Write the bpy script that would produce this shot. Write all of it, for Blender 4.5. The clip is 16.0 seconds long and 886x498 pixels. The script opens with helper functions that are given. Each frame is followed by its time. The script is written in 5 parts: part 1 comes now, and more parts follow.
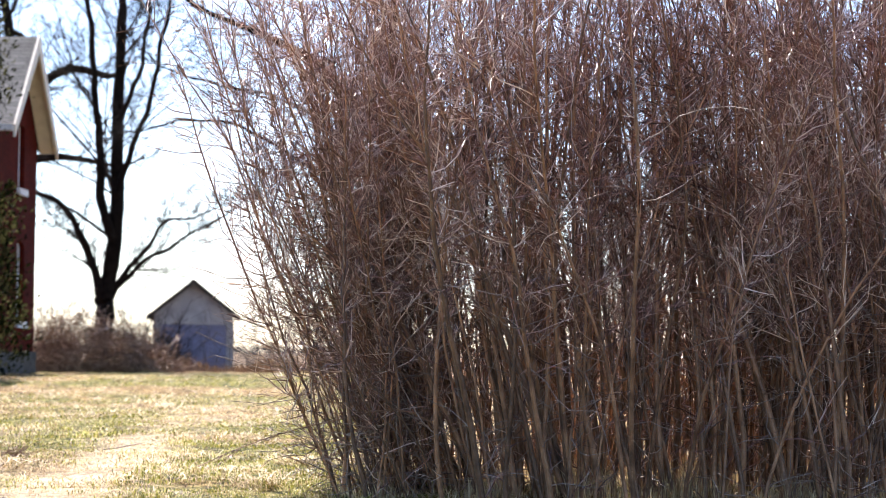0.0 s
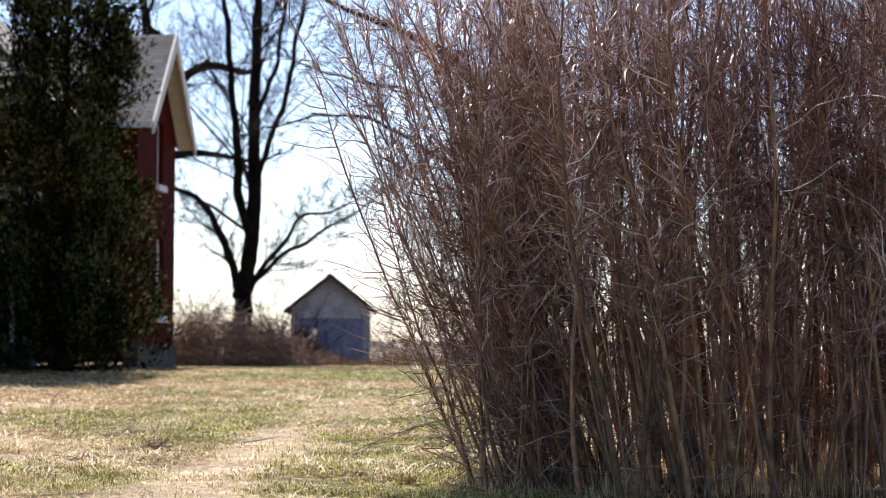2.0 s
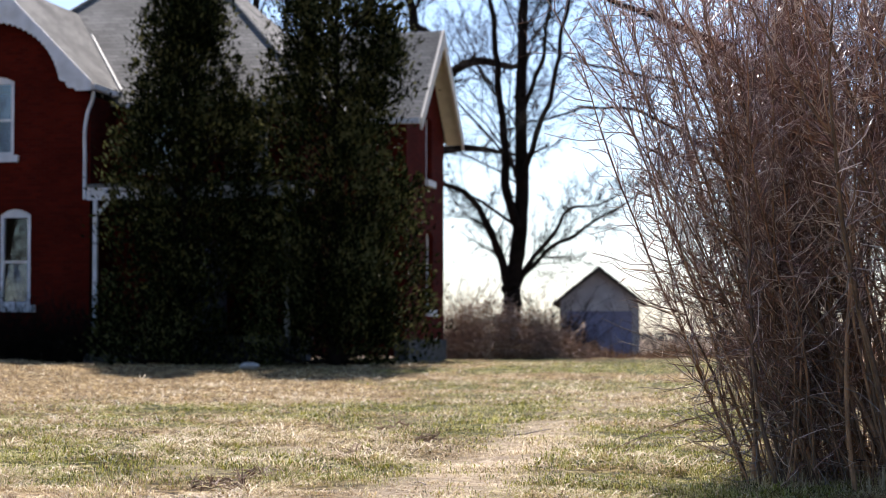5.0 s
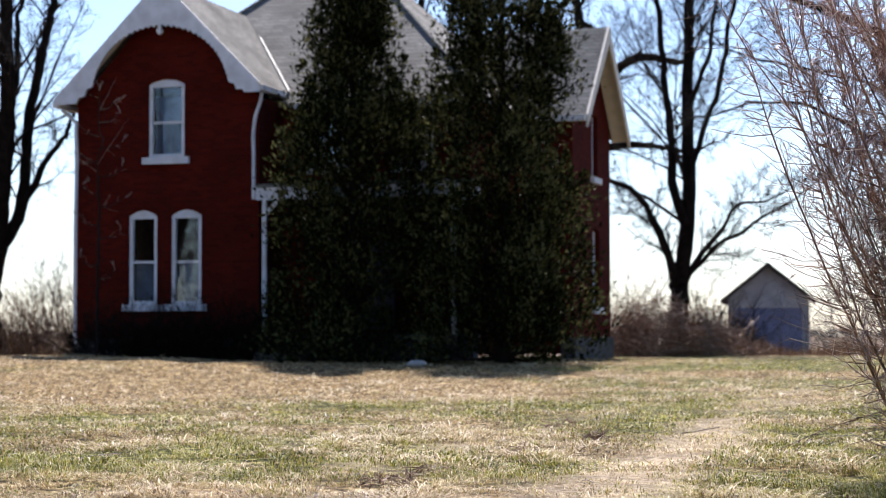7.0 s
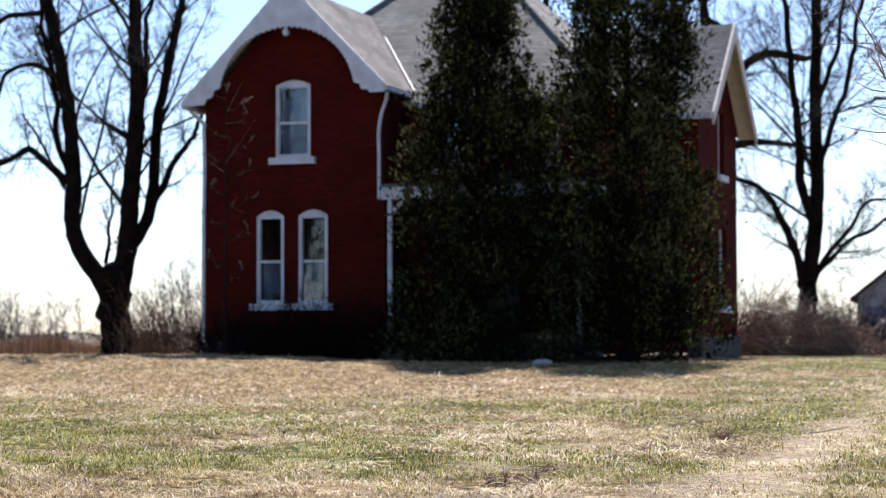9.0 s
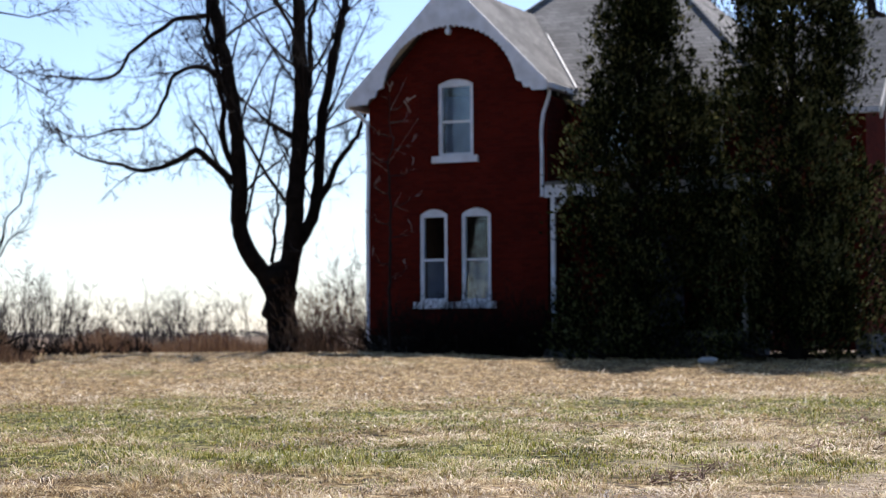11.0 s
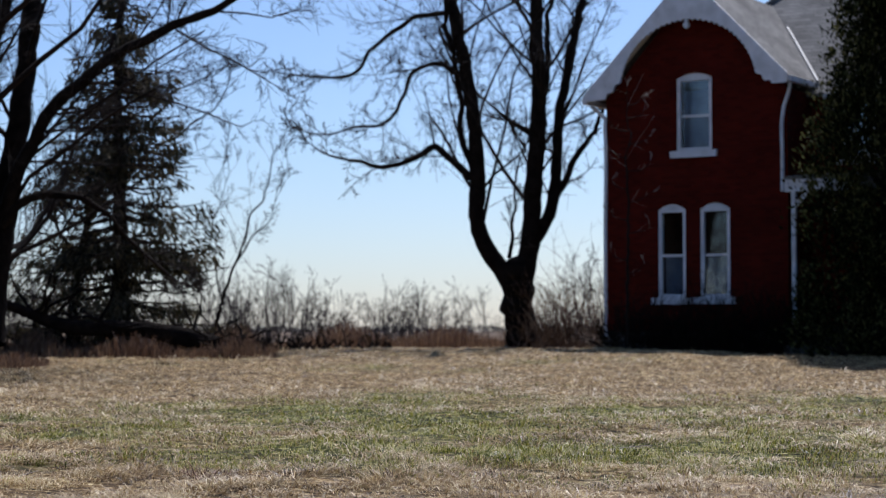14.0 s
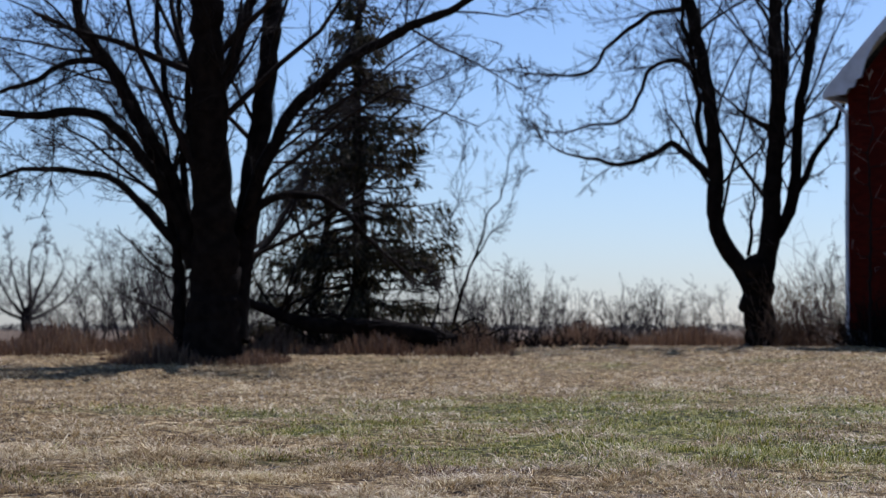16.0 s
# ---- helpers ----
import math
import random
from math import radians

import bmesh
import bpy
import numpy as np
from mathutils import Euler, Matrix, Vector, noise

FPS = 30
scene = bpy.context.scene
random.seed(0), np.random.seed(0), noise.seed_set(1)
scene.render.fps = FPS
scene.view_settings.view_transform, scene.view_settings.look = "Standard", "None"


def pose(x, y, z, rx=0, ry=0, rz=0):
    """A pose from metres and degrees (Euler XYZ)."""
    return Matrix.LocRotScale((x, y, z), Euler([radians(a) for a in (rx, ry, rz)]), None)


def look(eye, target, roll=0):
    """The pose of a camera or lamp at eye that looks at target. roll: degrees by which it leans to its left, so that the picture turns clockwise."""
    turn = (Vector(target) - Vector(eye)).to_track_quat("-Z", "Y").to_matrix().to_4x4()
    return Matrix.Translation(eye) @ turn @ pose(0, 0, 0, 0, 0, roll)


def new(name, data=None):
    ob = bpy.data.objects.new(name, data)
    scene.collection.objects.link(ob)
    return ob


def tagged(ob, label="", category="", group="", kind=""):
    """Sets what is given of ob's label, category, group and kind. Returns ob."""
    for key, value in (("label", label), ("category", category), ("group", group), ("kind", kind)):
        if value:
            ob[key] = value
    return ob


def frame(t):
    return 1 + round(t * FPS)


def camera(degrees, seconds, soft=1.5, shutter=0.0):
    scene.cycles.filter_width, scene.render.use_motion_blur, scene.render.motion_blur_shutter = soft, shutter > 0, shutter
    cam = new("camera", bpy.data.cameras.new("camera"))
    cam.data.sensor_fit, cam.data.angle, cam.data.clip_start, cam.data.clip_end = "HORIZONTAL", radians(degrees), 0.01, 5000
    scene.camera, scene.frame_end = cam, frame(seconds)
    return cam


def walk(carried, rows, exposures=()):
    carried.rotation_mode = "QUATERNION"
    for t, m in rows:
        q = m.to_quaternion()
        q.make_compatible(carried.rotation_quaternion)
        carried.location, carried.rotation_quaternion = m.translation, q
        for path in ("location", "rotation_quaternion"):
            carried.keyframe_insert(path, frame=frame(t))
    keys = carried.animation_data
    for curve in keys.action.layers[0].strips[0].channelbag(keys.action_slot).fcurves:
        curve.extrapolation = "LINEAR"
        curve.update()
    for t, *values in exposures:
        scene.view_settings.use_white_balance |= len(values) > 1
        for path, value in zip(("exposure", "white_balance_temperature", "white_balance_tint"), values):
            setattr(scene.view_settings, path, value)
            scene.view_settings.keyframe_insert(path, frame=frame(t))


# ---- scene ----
# A camera on a tripod at the edge of an abandoned farmyard, turning slowly from the shrubs to the far field.
EYE = 0.8
cam = camera(25.25, 16.0, soft=0.8)
cam.data.dof.use_dof = True
cam.data.dof.focus_distance = 11.6
cam.data.dof.aperture_fstop = 3.6
# seconds, degrees to the left, up, roll
ROWS = [
    (0.0, -17.47, 3.05, 0.48),
    (0.5, -16.67, 2.98, 0.36),
    (1.0, -15.55, 2.95, 0.29),
    (1.5, -14.57, 2.89, 0.17),
    (2.0, -13.55, 2.82, 0.27),
    (2.5, -12.36, 2.78, 0.17),
    (3.0, -10.94, 2.74, 0.08),
    (3.5, -9.56, 2.72, -0.02),
    (4.0, -8.30, 2.68, 0.02),
    (6.5, -2.10, 2.54, -0.18),
    (7.0, -0.97, 2.54, -0.15),
    (7.5, -0.00, 2.55, -0.14),
    (8.0, 0.81, 2.55, -0.20),
    (8.5, 1.66, 2.54, -0.14),
    (9.0, 2.66, 2.52, -0.17),
    (11.5, 8.65, 2.46, -0.23),
    (12.0, 9.92, 2.44, -0.16),
    (12.5, 11.21, 2.44, -0.18),
    (13.0, 12.29, 2.42, -0.08),
    (13.5, 13.09, 2.39, -0.08),
    (14.0, 14.27, 2.37, -0.07),
    (14.5, 15.75, 2.36, -0.06),
    (15.0, 17.45, 2.35, 0.01),
    (15.5, 19.27, 2.33, 0.04),
    (16.0, 21.13, 2.32, -0.00),
]
EXPOSURES = [(0.0, 1.8, 6700, 17), (1.5, 1.35, 6650, 17), (3.5, 0.98, 6550, 16), (9.0, 1.02, 6200, 16), (12.5, 0.52, 6000, 16), (14.0, 0.18, 5750, 16), (15.0, 0.02, 5600, 17), (16.0, 0.05, 5500, 17)]
walk(cam, [(t, pose(0, 0, EYE, 90 + up, 0, left) @ pose(0, 0, 0, 0, 0, roll)) for t, left, up, roll in ROWS], EXPOSURES)

# ---- light ----
SUN_AZ, SUN_EL = 4.0, 50.0
world = bpy.data.worlds.new("world")
scene.world = world
world.use_nodes = True
wn = world.node_tree.nodes
sky = wn.new("ShaderNodeTexSky")
sky.sky_type = "NISHITA"
sky.sun_disc = False
sky.sun_elevation, sky.sun_rotation = radians(SUN_EL), radians(SUN_AZ)
sky.air_density, sky.dust_density, sky.ozone_density = 1.0, 0.7, 5.0
sky.altitude = 300
wn["Background"].inputs["Strength"].default_value = 0.09
world.node_tree.links.new(sky.outputs[0], wn["Background"].inputs["Color"])
sun = new("sun", bpy.data.lights.new("sun", "SUN"))
sun.data.energy, sun.data.angle, sun.data.color = 5.0, radians(0.5), (1.0, 0.95, 0.87)
sun_way = Vector((math.sin(radians(SUN_AZ)) * math.cos(radians(SUN_EL)), math.cos(radians(SUN_AZ)) * math.cos(radians(SUN_EL)), math.sin(radians(SUN_EL))))
sun.matrix_world = look(sun_way * 150, (0, 0, 0))


# ---- materials ----
def material(name, color, rough=0.8, metal=0.0, second=None, scale=6.0, detail=4.0, bump=0.0, bump_scale=60.0, random_value=0.0, island=False, spec=0.5):
    """A surface of one or two colours mixed by noise, with fine relief; random_value varies it piece by piece."""
    m = bpy.data.materials.new(name)
    m.use_nodes = True
    n, l = m.node_tree.nodes, m.node_tree.links
    b = n["Principled BSDF"]
    b.inputs["Roughness"].default_value, b.inputs["Metallic"].default_value = rough, metal
    b.inputs["Specular IOR Level"].default_value = spec
    geo = n.new("ShaderNodeNewGeometry")
    tex = n.new("ShaderNodeTexNoise")
    tex.inputs["Scale"].default_value, tex.inputs["Detail"].default_value = scale, detail
    l.new(geo.outputs["Position"], tex.inputs["Vector"])
    ramp = n.new("ShaderNodeValToRGB")
    ramp.color_ramp.elements[0].position, ramp.color_ramp.elements[1].position = 0.35, 0.65
    ramp.color_ramp.elements[0].color = (*color, 1)
    ramp.color_ramp.elements[1].color = (*(second or [c * 0.8 for c in color]), 1)
    l.new(tex.outputs["Fac"], ramp.inputs["Fac"])
    out = ramp.outputs["Color"]
    if random_value:
        info = n.new("ShaderNodeObjectInfo")
        hsv = n.new("ShaderNodeHueSaturation")
        rng = n.new("ShaderNodeMapRange")
        rng.inputs["To Min"].default_value, rng.inputs["To Max"].default_value = 1 - random_value, 1 + random_value
        l.new(geo.outputs["Random Per Island"] if island else info.outputs["Random"], rng.inputs["Value"])
        l.new(rng.outputs[0], hsv.inputs["Value"])
        l.new(out, hsv.inputs["Color"])
        out = hsv.outputs["Color"]
    l.new(out, b.inputs["Base Color"])
    if bump:
        t2 = n.new("ShaderNodeTexNoise")
        t2.inputs["Scale"].default_value, t2.inputs["Detail"].default_value = bump_scale, 3
        l.new(geo.outputs["Position"], t2.inputs["Vector"])
        bp = n.new("ShaderNodeBump")
        bp.inputs["Strength"].default_value, bp.inputs["Distance"].default_value = bump, 0.02
        l.new(t2.outputs["Fac"], bp.inputs["Height"])
        l.new(bp.outputs[0], b.inputs["Normal"])
    return m


def island_material(name, colors, rough=0.6, spread=0.25, spec=0.4, through_light=0.0):
    """Leaves and blades: each island takes a colour from a ramp; some light comes through them."""
    m = bpy.data.materials.new(name)
    m.use_nodes = True
    n, l = m.node_tree.nodes, m.node_tree.links
    b = n["Principled BSDF"]
    b.inputs["Roughness"].default_value = rough
    b.inputs["Specular IOR Level"].default_value = spec
    geo = n.new("ShaderNodeNewGeometry")
    tex = n.new("ShaderNodeTexNoise")
    tex.inputs["Scale"].default_value, tex.inputs["Detail"].default_value = 0.9, 3
    l.new(geo.outputs["Position"], tex.inputs["Vector"])
    mix = n.new("ShaderNodeMath")
    mix.operation = "MULTIPLY_ADD"
    mix.inputs[1].default_value, mix.inputs[2].default_value = spread * 2, 0.5 - spread
    l.new(geo.outputs["Random Per Island"], mix.inputs[0])
    add = n.new("ShaderNodeMath")
    add.operation = "MULTIPLY_ADD"
    add.inputs[1].default_value = 1.4
    l.new(tex.outputs["Fac"], add.inputs[0])
    sub = n.new("ShaderNodeMath")
    sub.operation = "SUBTRACT"
    sub.inputs[1].default_value = 0.7
    l.new(mix.outputs[0], sub.inputs[0])
    l.new(sub.outputs[0], add.inputs[2])
    ramp = n.new("ShaderNodeValToRGB")
    els = ramp.color_ramp.elements
    while len(els) < len(colors):
        els.new(0.5)
    for i, c in enumerate(colors):
        els[i].position, els[i].color = i / (len(colors) - 1), (*c, 1)
    l.new(add.outputs[0], ramp.inputs["Fac"])
    l.new(ramp.outputs["Color"], b.inputs["Base Color"])
    if through_light:
        tr = n.new("ShaderNodeBsdfTranslucent")
        l.new(ramp.outputs["Color"], tr.inputs["Color"])
        ms = n.new("ShaderNodeMixShader")
        ms.inputs["Fac"].default_value = through_light
        l.new(b.outputs[0], ms.inputs[1])
        l.new(tr.outputs[0], ms.inputs[2])
        l.new(ms.outputs[0], n["Material Output"].inputs["Surface"])
    return m


def brick_material(name, side):
    m = bpy.data.materials.new(name)
    m.use_nodes = True
    n, l = m.node_tree.nodes, m.node_tree.links
    b = n["Principled BSDF"]
    b.inputs["Roughness"].default_value = 0.9
    b.inputs["Specular IOR Level"].default_value = 0.05
    co = n.new("ShaderNodeTexCoord")
    sep, com = n.new("ShaderNodeSeparateXYZ"), n.new("ShaderNodeCombineXYZ")
    l.new(co.outputs["Object"], sep.inputs[0])
    l.new(sep.outputs["Y" if side else "X"], com.inputs["X"])
    l.new(sep.outputs["Z"], com.inputs["Y"])
    br = n.new("ShaderNodeTexBrick")
    br.inputs["Scale"].default_value = 1.0
    br.inputs["Brick Width"].default_value, br.inputs["Row Height"].default_value = 0.22, 0.075
    br.inputs["Mortar Size"].default_value = 0.006
    br.inputs["Color1"].default_value = (0.088, 0.0085, 0.0045, 1)
    br.inputs["Color2"].default_value = (0.055, 0.0055, 0.0035, 1)
    br.inputs["Mortar"].default_value = (0.062, 0.015, 0.010, 1)
    l.new(com.outputs[0], br.inputs["Vector"])
    tex = n.new("ShaderNodeTexNoise")
    tex.inputs["Scale"].default_value, tex.inputs["Detail"].default_value = 0.9, 6
    l.new(co.outputs["Object"], tex.inputs["Vector"])
    rng = n.new("ShaderNodeMapRange")
    rng.inputs["From Min"].default_value, rng.inputs["From Max"].default_value = 0.3, 0.7
    rng.inputs["To Min"].default_value, rng.inputs["To Max"].default_value = 0.75, 1.2
    l.new(tex.outputs["Fac"], rng.inputs["Value"])
    hsv = n.new("ShaderNodeHueSaturation")
    l.new(br.outputs["Color"], hsv.inputs["Color"])
    l.new(rng.outputs[0], hsv.inputs["Value"])
    l.new(hsv.outputs["Color"], b.inputs["Base Color"])
    bp = n.new("ShaderNodeBump")
    bp.inputs["Strength"].default_value, bp.inputs["Distance"].default_value = 0.5, 0.008
    bp.invert = True
    l.new(br.outputs["Fac"], bp.inputs["Height"])
    l.new(bp.outputs[0], b.inputs["Normal"])
    return m


def shingle_material():
    m = bpy.data.materials.new("grey_shingles")
    m.use_nodes = True
    n, l = m.node_tree.nodes, m.node_tree.links
    b = n["Principled BSDF"]
    b.inputs["Roughness"].default_value = 0.9
    b.inputs["Specular IOR Level"].default_value = 0.15
    co = n.new("ShaderNodeTexCoord")
    sep, com = n.new("ShaderNodeSeparateXYZ"), n.new("ShaderNodeCombineXYZ")
    l.new(co.outputs["Object"], sep.inputs[0])
    add = n.new("ShaderNodeMath")
    l.new(sep.outputs["X"], add.inputs[0])
    l.new(sep.outputs["Y"], add.inputs[1])
    l.new(add.outputs[0], com.inputs["X"])
    l.new(sep.outputs["Z"], com.inputs["Y"])
    br = n.new("ShaderNodeTexBrick")
    br.inputs["Scale"].default_value = 1.0
    br.inputs["Brick Width"].default_value, br.inputs["Row Height"].default_value = 0.33, 0.11
    br.inputs["Mortar Size"].default_value = 0.007
    br.inputs["Color1"].default_value = (0.20, 0.19, 0.175, 1)
    br.inputs["Color2"].default_value = (0.14, 0.135, 0.125, 1)
    br.inputs["Mortar"].default_value = (0.07, 0.07, 0.065, 1)
    l.new(com.outputs[0], br.inputs["Vector"])
    tex = n.new("ShaderNodeTexNoise")
    tex.inputs["Scale"].default_value, tex.inputs["Detail"].default_value = 0.8, 5
    l.new(co.outputs["Object"], tex.inputs["Vector"])
    rng = n.new("ShaderNodeMapRange")
    rng.inputs["From Min"].default_value, rng.inputs["From Max"].default_value = 0.3, 0.7
    rng.inputs["To Min"].default_value, rng.inputs["To Max"].default_value = 0.65, 1.3
    l.new(tex.outputs["Fac"], rng.inputs["Value"])
    hsv = n.new("ShaderNodeHueSaturation")
    l.new(br.outputs["Color"], hsv.inputs["Color"])
    l.new(rng.outputs[0], hsv.inputs["Value"])
    l.new(hsv.outputs["Color"], b.inputs["Base Color"])
    return m


BRICK, BRICK_SIDE, SHINGLE = brick_material("red_brick", False), brick_material("red_brick_side", True), shingle_material()
WHITE = material("weathered_white_paint", (0.74, 0.74, 0.76), 0.7, second=(0.58, 0.58, 0.58), scale=3.0, bump=0.2)
CREAM = material("cream_wood", (0.72, 0.66, 0.56), 0.7, second=(0.62, 0.56, 0.47), scale=4.0)
STONE = material("rubble_stone", (0.11, 0.105, 0.10), 0.9, second=(0.06, 0.058, 0.055), scale=5.0, bump=0.8, bump_scale=9, spec=0.08)
# blue of the sky reflected in the panes is put into the blind's colour
CURTAIN = material("faded_window_blind", (0.24, 0.29, 0.38), 0.9, second=(0.15, 0.18, 0.25), scale=2.0)
# near-black colour stands in for the shade of rooms and under the porch
DARK = material("unlit_dark", (0.03, 0.03, 0.035), 0.9)
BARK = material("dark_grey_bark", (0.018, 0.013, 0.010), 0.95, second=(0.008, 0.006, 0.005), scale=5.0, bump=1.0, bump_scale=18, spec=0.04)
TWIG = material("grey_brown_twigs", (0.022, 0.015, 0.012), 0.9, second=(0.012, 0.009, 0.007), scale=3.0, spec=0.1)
# paler than TWIG: the haze of distance is put into the colour
HAZE_TWIG = material("haze_paled_twigs", (0.085, 0.068, 0.068), 0.9, second=(0.05, 0.041, 0.042), scale=1.0)
STEM = material("brown_shrub_bark", (0.35, 0.19, 0.10), 0.42, second=(0.12, 0.062, 0.034), scale=9.0, bump=0.5, bump_scale=70, random_value=0.5)
SHRUB_TWIG = island_material("reddish_shrub_twigs", [(0.05, 0.020, 0.014), (0.15, 0.060, 0.041), (0.30, 0.14, 0.097), (0.78, 0.62, 0.50)], rough=0.3, spread=0.5, spec=0.8)
DEAD_TWIG = island_material("dry_tan_brush", [(0.12, 0.062, 0.036), (0.26, 0.155, 0.095), (0.48, 0.33, 0.21)], rough=0.7, spread=0.4)
WEED = island_material("dry_russet_weeds", [(0.07, 0.035, 0.022), (0.13, 0.075, 0.045), (0.24, 0.155, 0.09)], rough=0.8, spread=0.4, through_light=0.3)
# near-black stops put the crown's shade into the colour, pale stop its sunlit tips
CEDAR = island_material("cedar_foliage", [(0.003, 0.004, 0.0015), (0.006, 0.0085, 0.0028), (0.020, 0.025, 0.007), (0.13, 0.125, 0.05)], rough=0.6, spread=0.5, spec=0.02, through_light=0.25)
SPRUCE = island_material("spruce_needles", [(0.014, 0.014, 0.007), (0.038, 0.034, 0.016), (0.11, 0.082, 0.042)], rough=0.6, spread=0.4, spec=0.12, through_light=0.3)
GREEN = island_material("green_grass", [(0.028, 0.034, 0.003), (0.12, 0.13, 0.008), (0.31, 0.295, 0.032), (0.66, 0.60, 0.27)], rough=0.45, spread=0.5, spec=0.3, through_light=0.4)
STRAW = island_material("dry_straw_grass", [(0.06, 0.030, 0.010), (0.24, 0.142, 0.052), (0.50, 0.355, 0.15), (0.83, 0.70, 0.43)], rough=0.48, spread=0.5, spec=0.3, through_light=0.35)
DOOR_BLUE = material("blue_grey_painted_boards", (0.21, 0.225, 0.34), 0.7, second=(0.15, 0.16, 0.25), scale=2.5, bump=0.2)
SHED_WALL = material("faded_white_boards", (0.46, 0.45, 0.45), 0.85, second=(0.33, 0.32, 0.32), scale=2.0, bump=0.3)
SHED_ROOF = material("dark_worn_shingles", (0.06, 0.05, 0.042), 0.95, second=(0.10, 0.085, 0.07), scale=3.0, spec=0.08)
# the pale tone stands in for sunlight on the sapling's twigs
PALE_TWIG = material("pale_sunlit_twigs", (0.34, 0.27, 0.22), 0.7, second=(0.22, 0.17, 0.14), scale=3.0)
PALE_STRAW = island_material("trampled_pale_straw", [(0.31, 0.21, 0.10), (0.50, 0.38, 0.205), (0.74, 0.61, 0.38)], rough=0.6, spread=0.45, through_light=0.2)
FLASHING = material("dull_metal_flashing", (0.36, 0.35, 0.32), 0.6, second=(0.27, 0.26, 0.24), scale=2.0)
ROCK = material("pale_field_stone", (0.42, 0.38, 0.33), 0.9, second=(0.28, 0.26, 0.24), scale=8.0, bump=0.5)


def glass_material():
    m = bpy.data.materials.new("old_window_glass")
    m.use_nodes = True
    b = m.node_tree.nodes["Principled BSDF"]
    b.inputs["Base Color"].default_value = (0.85, 0.92, 0.95, 1)
    b.inputs["Roughness"].default_value = 0.02
    b.inputs["Transmission Weight"].default_value = 1.0
    b.inputs["IOR"].default_value = 1.75
    return m


GLASS = glass_material()


def ground_material():
    """Thatch and soil: straw and green by the lawn's own patches, bare trampled straw on the wheel tracks."""
    m = bpy.data.materials.new("lawn_thatch")
    m.use_nodes = True
    n, l = m.node_tree.nodes, m.node_tree.links
    b = n["Principled BSDF"]
    b.inputs["Roughness"].default_value = 0.95
    b.inputs["Specular IOR Level"].default_value = 0.1
    geo = n.new("ShaderNodeNewGeometry")

    def noise_at(scale, detail=5):
        t = n.new("ShaderNodeTexNoise")
        t.inputs["Scale"].default_value, t.inputs["Detail"].default_value = scale, detail
        t.inputs["Roughness"].default_value = 0.65
        l.new(geo.outputs["Position"], t.inputs["Vector"])
        return t.outputs["Fac"]

    def ramp(src, stops):
        r = n.new("ShaderNodeValToRGB")
        while len(r.color_ramp.elements) < len(stops):
            r.color_ramp.elements.new(0.5)
        for e, (p, c) in zip(r.color_ramp.elements, stops):
            e.position, e.color = p, (*c, 1)
        l.new(src, r.inputs["Fac"])
        return r.outputs["Color"]

    def mixed(fac, a, b2):
        mx = n.new("ShaderNodeMix")
        mx.data_type = "RGBA"
        l.new(fac, mx.inputs["Factor"])
        l.new(a, mx.inputs["A"])
        l.new(b2, mx.inputs["B"])
        return mx.outputs["Result"]

    def share(name):
        at = n.new("ShaderNodeAttribute")
        at.attribute_name = name
        return at.outputs["Fac"]

    fine = ramp(noise_at(10.0, 9), [(0.39, (0.020, 0.013, 0.008)), (0.48, (0.125, 0.076, 0.031)), (0.56, (0.31, 0.21, 0.095)), (0.63, (0.61, 0.49, 0.28))])
    green = ramp(noise_at(11.0, 9), [(0.39, (0.010, 0.011, 0.003)), (0.48, (0.05, 0.054, 0.011)), (0.56, (0.18, 0.17, 0.045)), (0.65, (0.46, 0.40, 0.19))])
    worn = ramp(noise_at(24.0, 9), [(0.32, (0.16, 0.11, 0.07)), (0.5, (0.36, 0.28, 0.19)), (0.7, (0.58, 0.49, 0.36))])
    field = ramp(noise_at(3.0, 9), [(0.35, (0.06, 0.04, 0.026)), (0.5, (0.12, 0.082, 0.052)), (0.68, (0.19, 0.135, 0.085))])
    out = mixed(share("track_share"), mixed(share("green_share"), fine, green), worn)
    out = mixed(share("field_share"), out, field)
    big = n.new("ShaderNodeMapRange")
    big.inputs["From Min"].default_value, big.inputs["From Max"].default_value = 0.3, 0.7
    big.inputs["To Min"].default_value, big.inputs["To Max"].default_value = 0.5, 1.4
    l.new(noise_at(1.7, 8), big.inputs["Value"])
    hsv = n.new("ShaderNodeHueSaturation")
    l.new(big.outputs[0], hsv.inputs["Value"])
    l.new(out, hsv.inputs["Color"])
    l.new(hsv.outputs["Color"], b.inputs["Base Color"])
    bp = n.new("ShaderNodeBump")
    bp.inputs["Strength"].default_value, bp.inputs["Distance"].default_value = 1.0, 0.06
    l.new(noise_at(11.0, 9), bp.inputs["Height"])
    l.new(bp.outputs[0], b.inputs["Normal"])
    return m


LAWN = ground_material()


# ---- shared builders ----
def part(name, verts, faces, mat, parent=None, label="", smooth=False):
    me = bpy.data.meshes.new(name)
    me.from_pydata([tuple(v) for v in verts], [], faces)
    if name in ("wall", "window", "bargeboard", "porch_post", "cornice"):
        bm = bmesh.new()
        bm.from_mesh(me)
        bmesh.ops.remove_doubles(bm, verts=bm.verts, dist=0.0005)
        bm.to_mesh(me)
        bm.free()
    me.materials.append(mat)
    if smooth:
        me.polygons.foreach_set("use_smooth", [True] * len(me.polygons))
    me.update()
    ob = new(name, me)
    if parent:
        ob.parent = parent
    if label:
        tagged(ob, label)
    return ob


def thing(name, m, label, category, group="", kind=""):
    ob = new(name)
    ob.matrix_world = m
    ob.empty_display_size = 0.2
    return tagged(ob, label, category, group, kind)


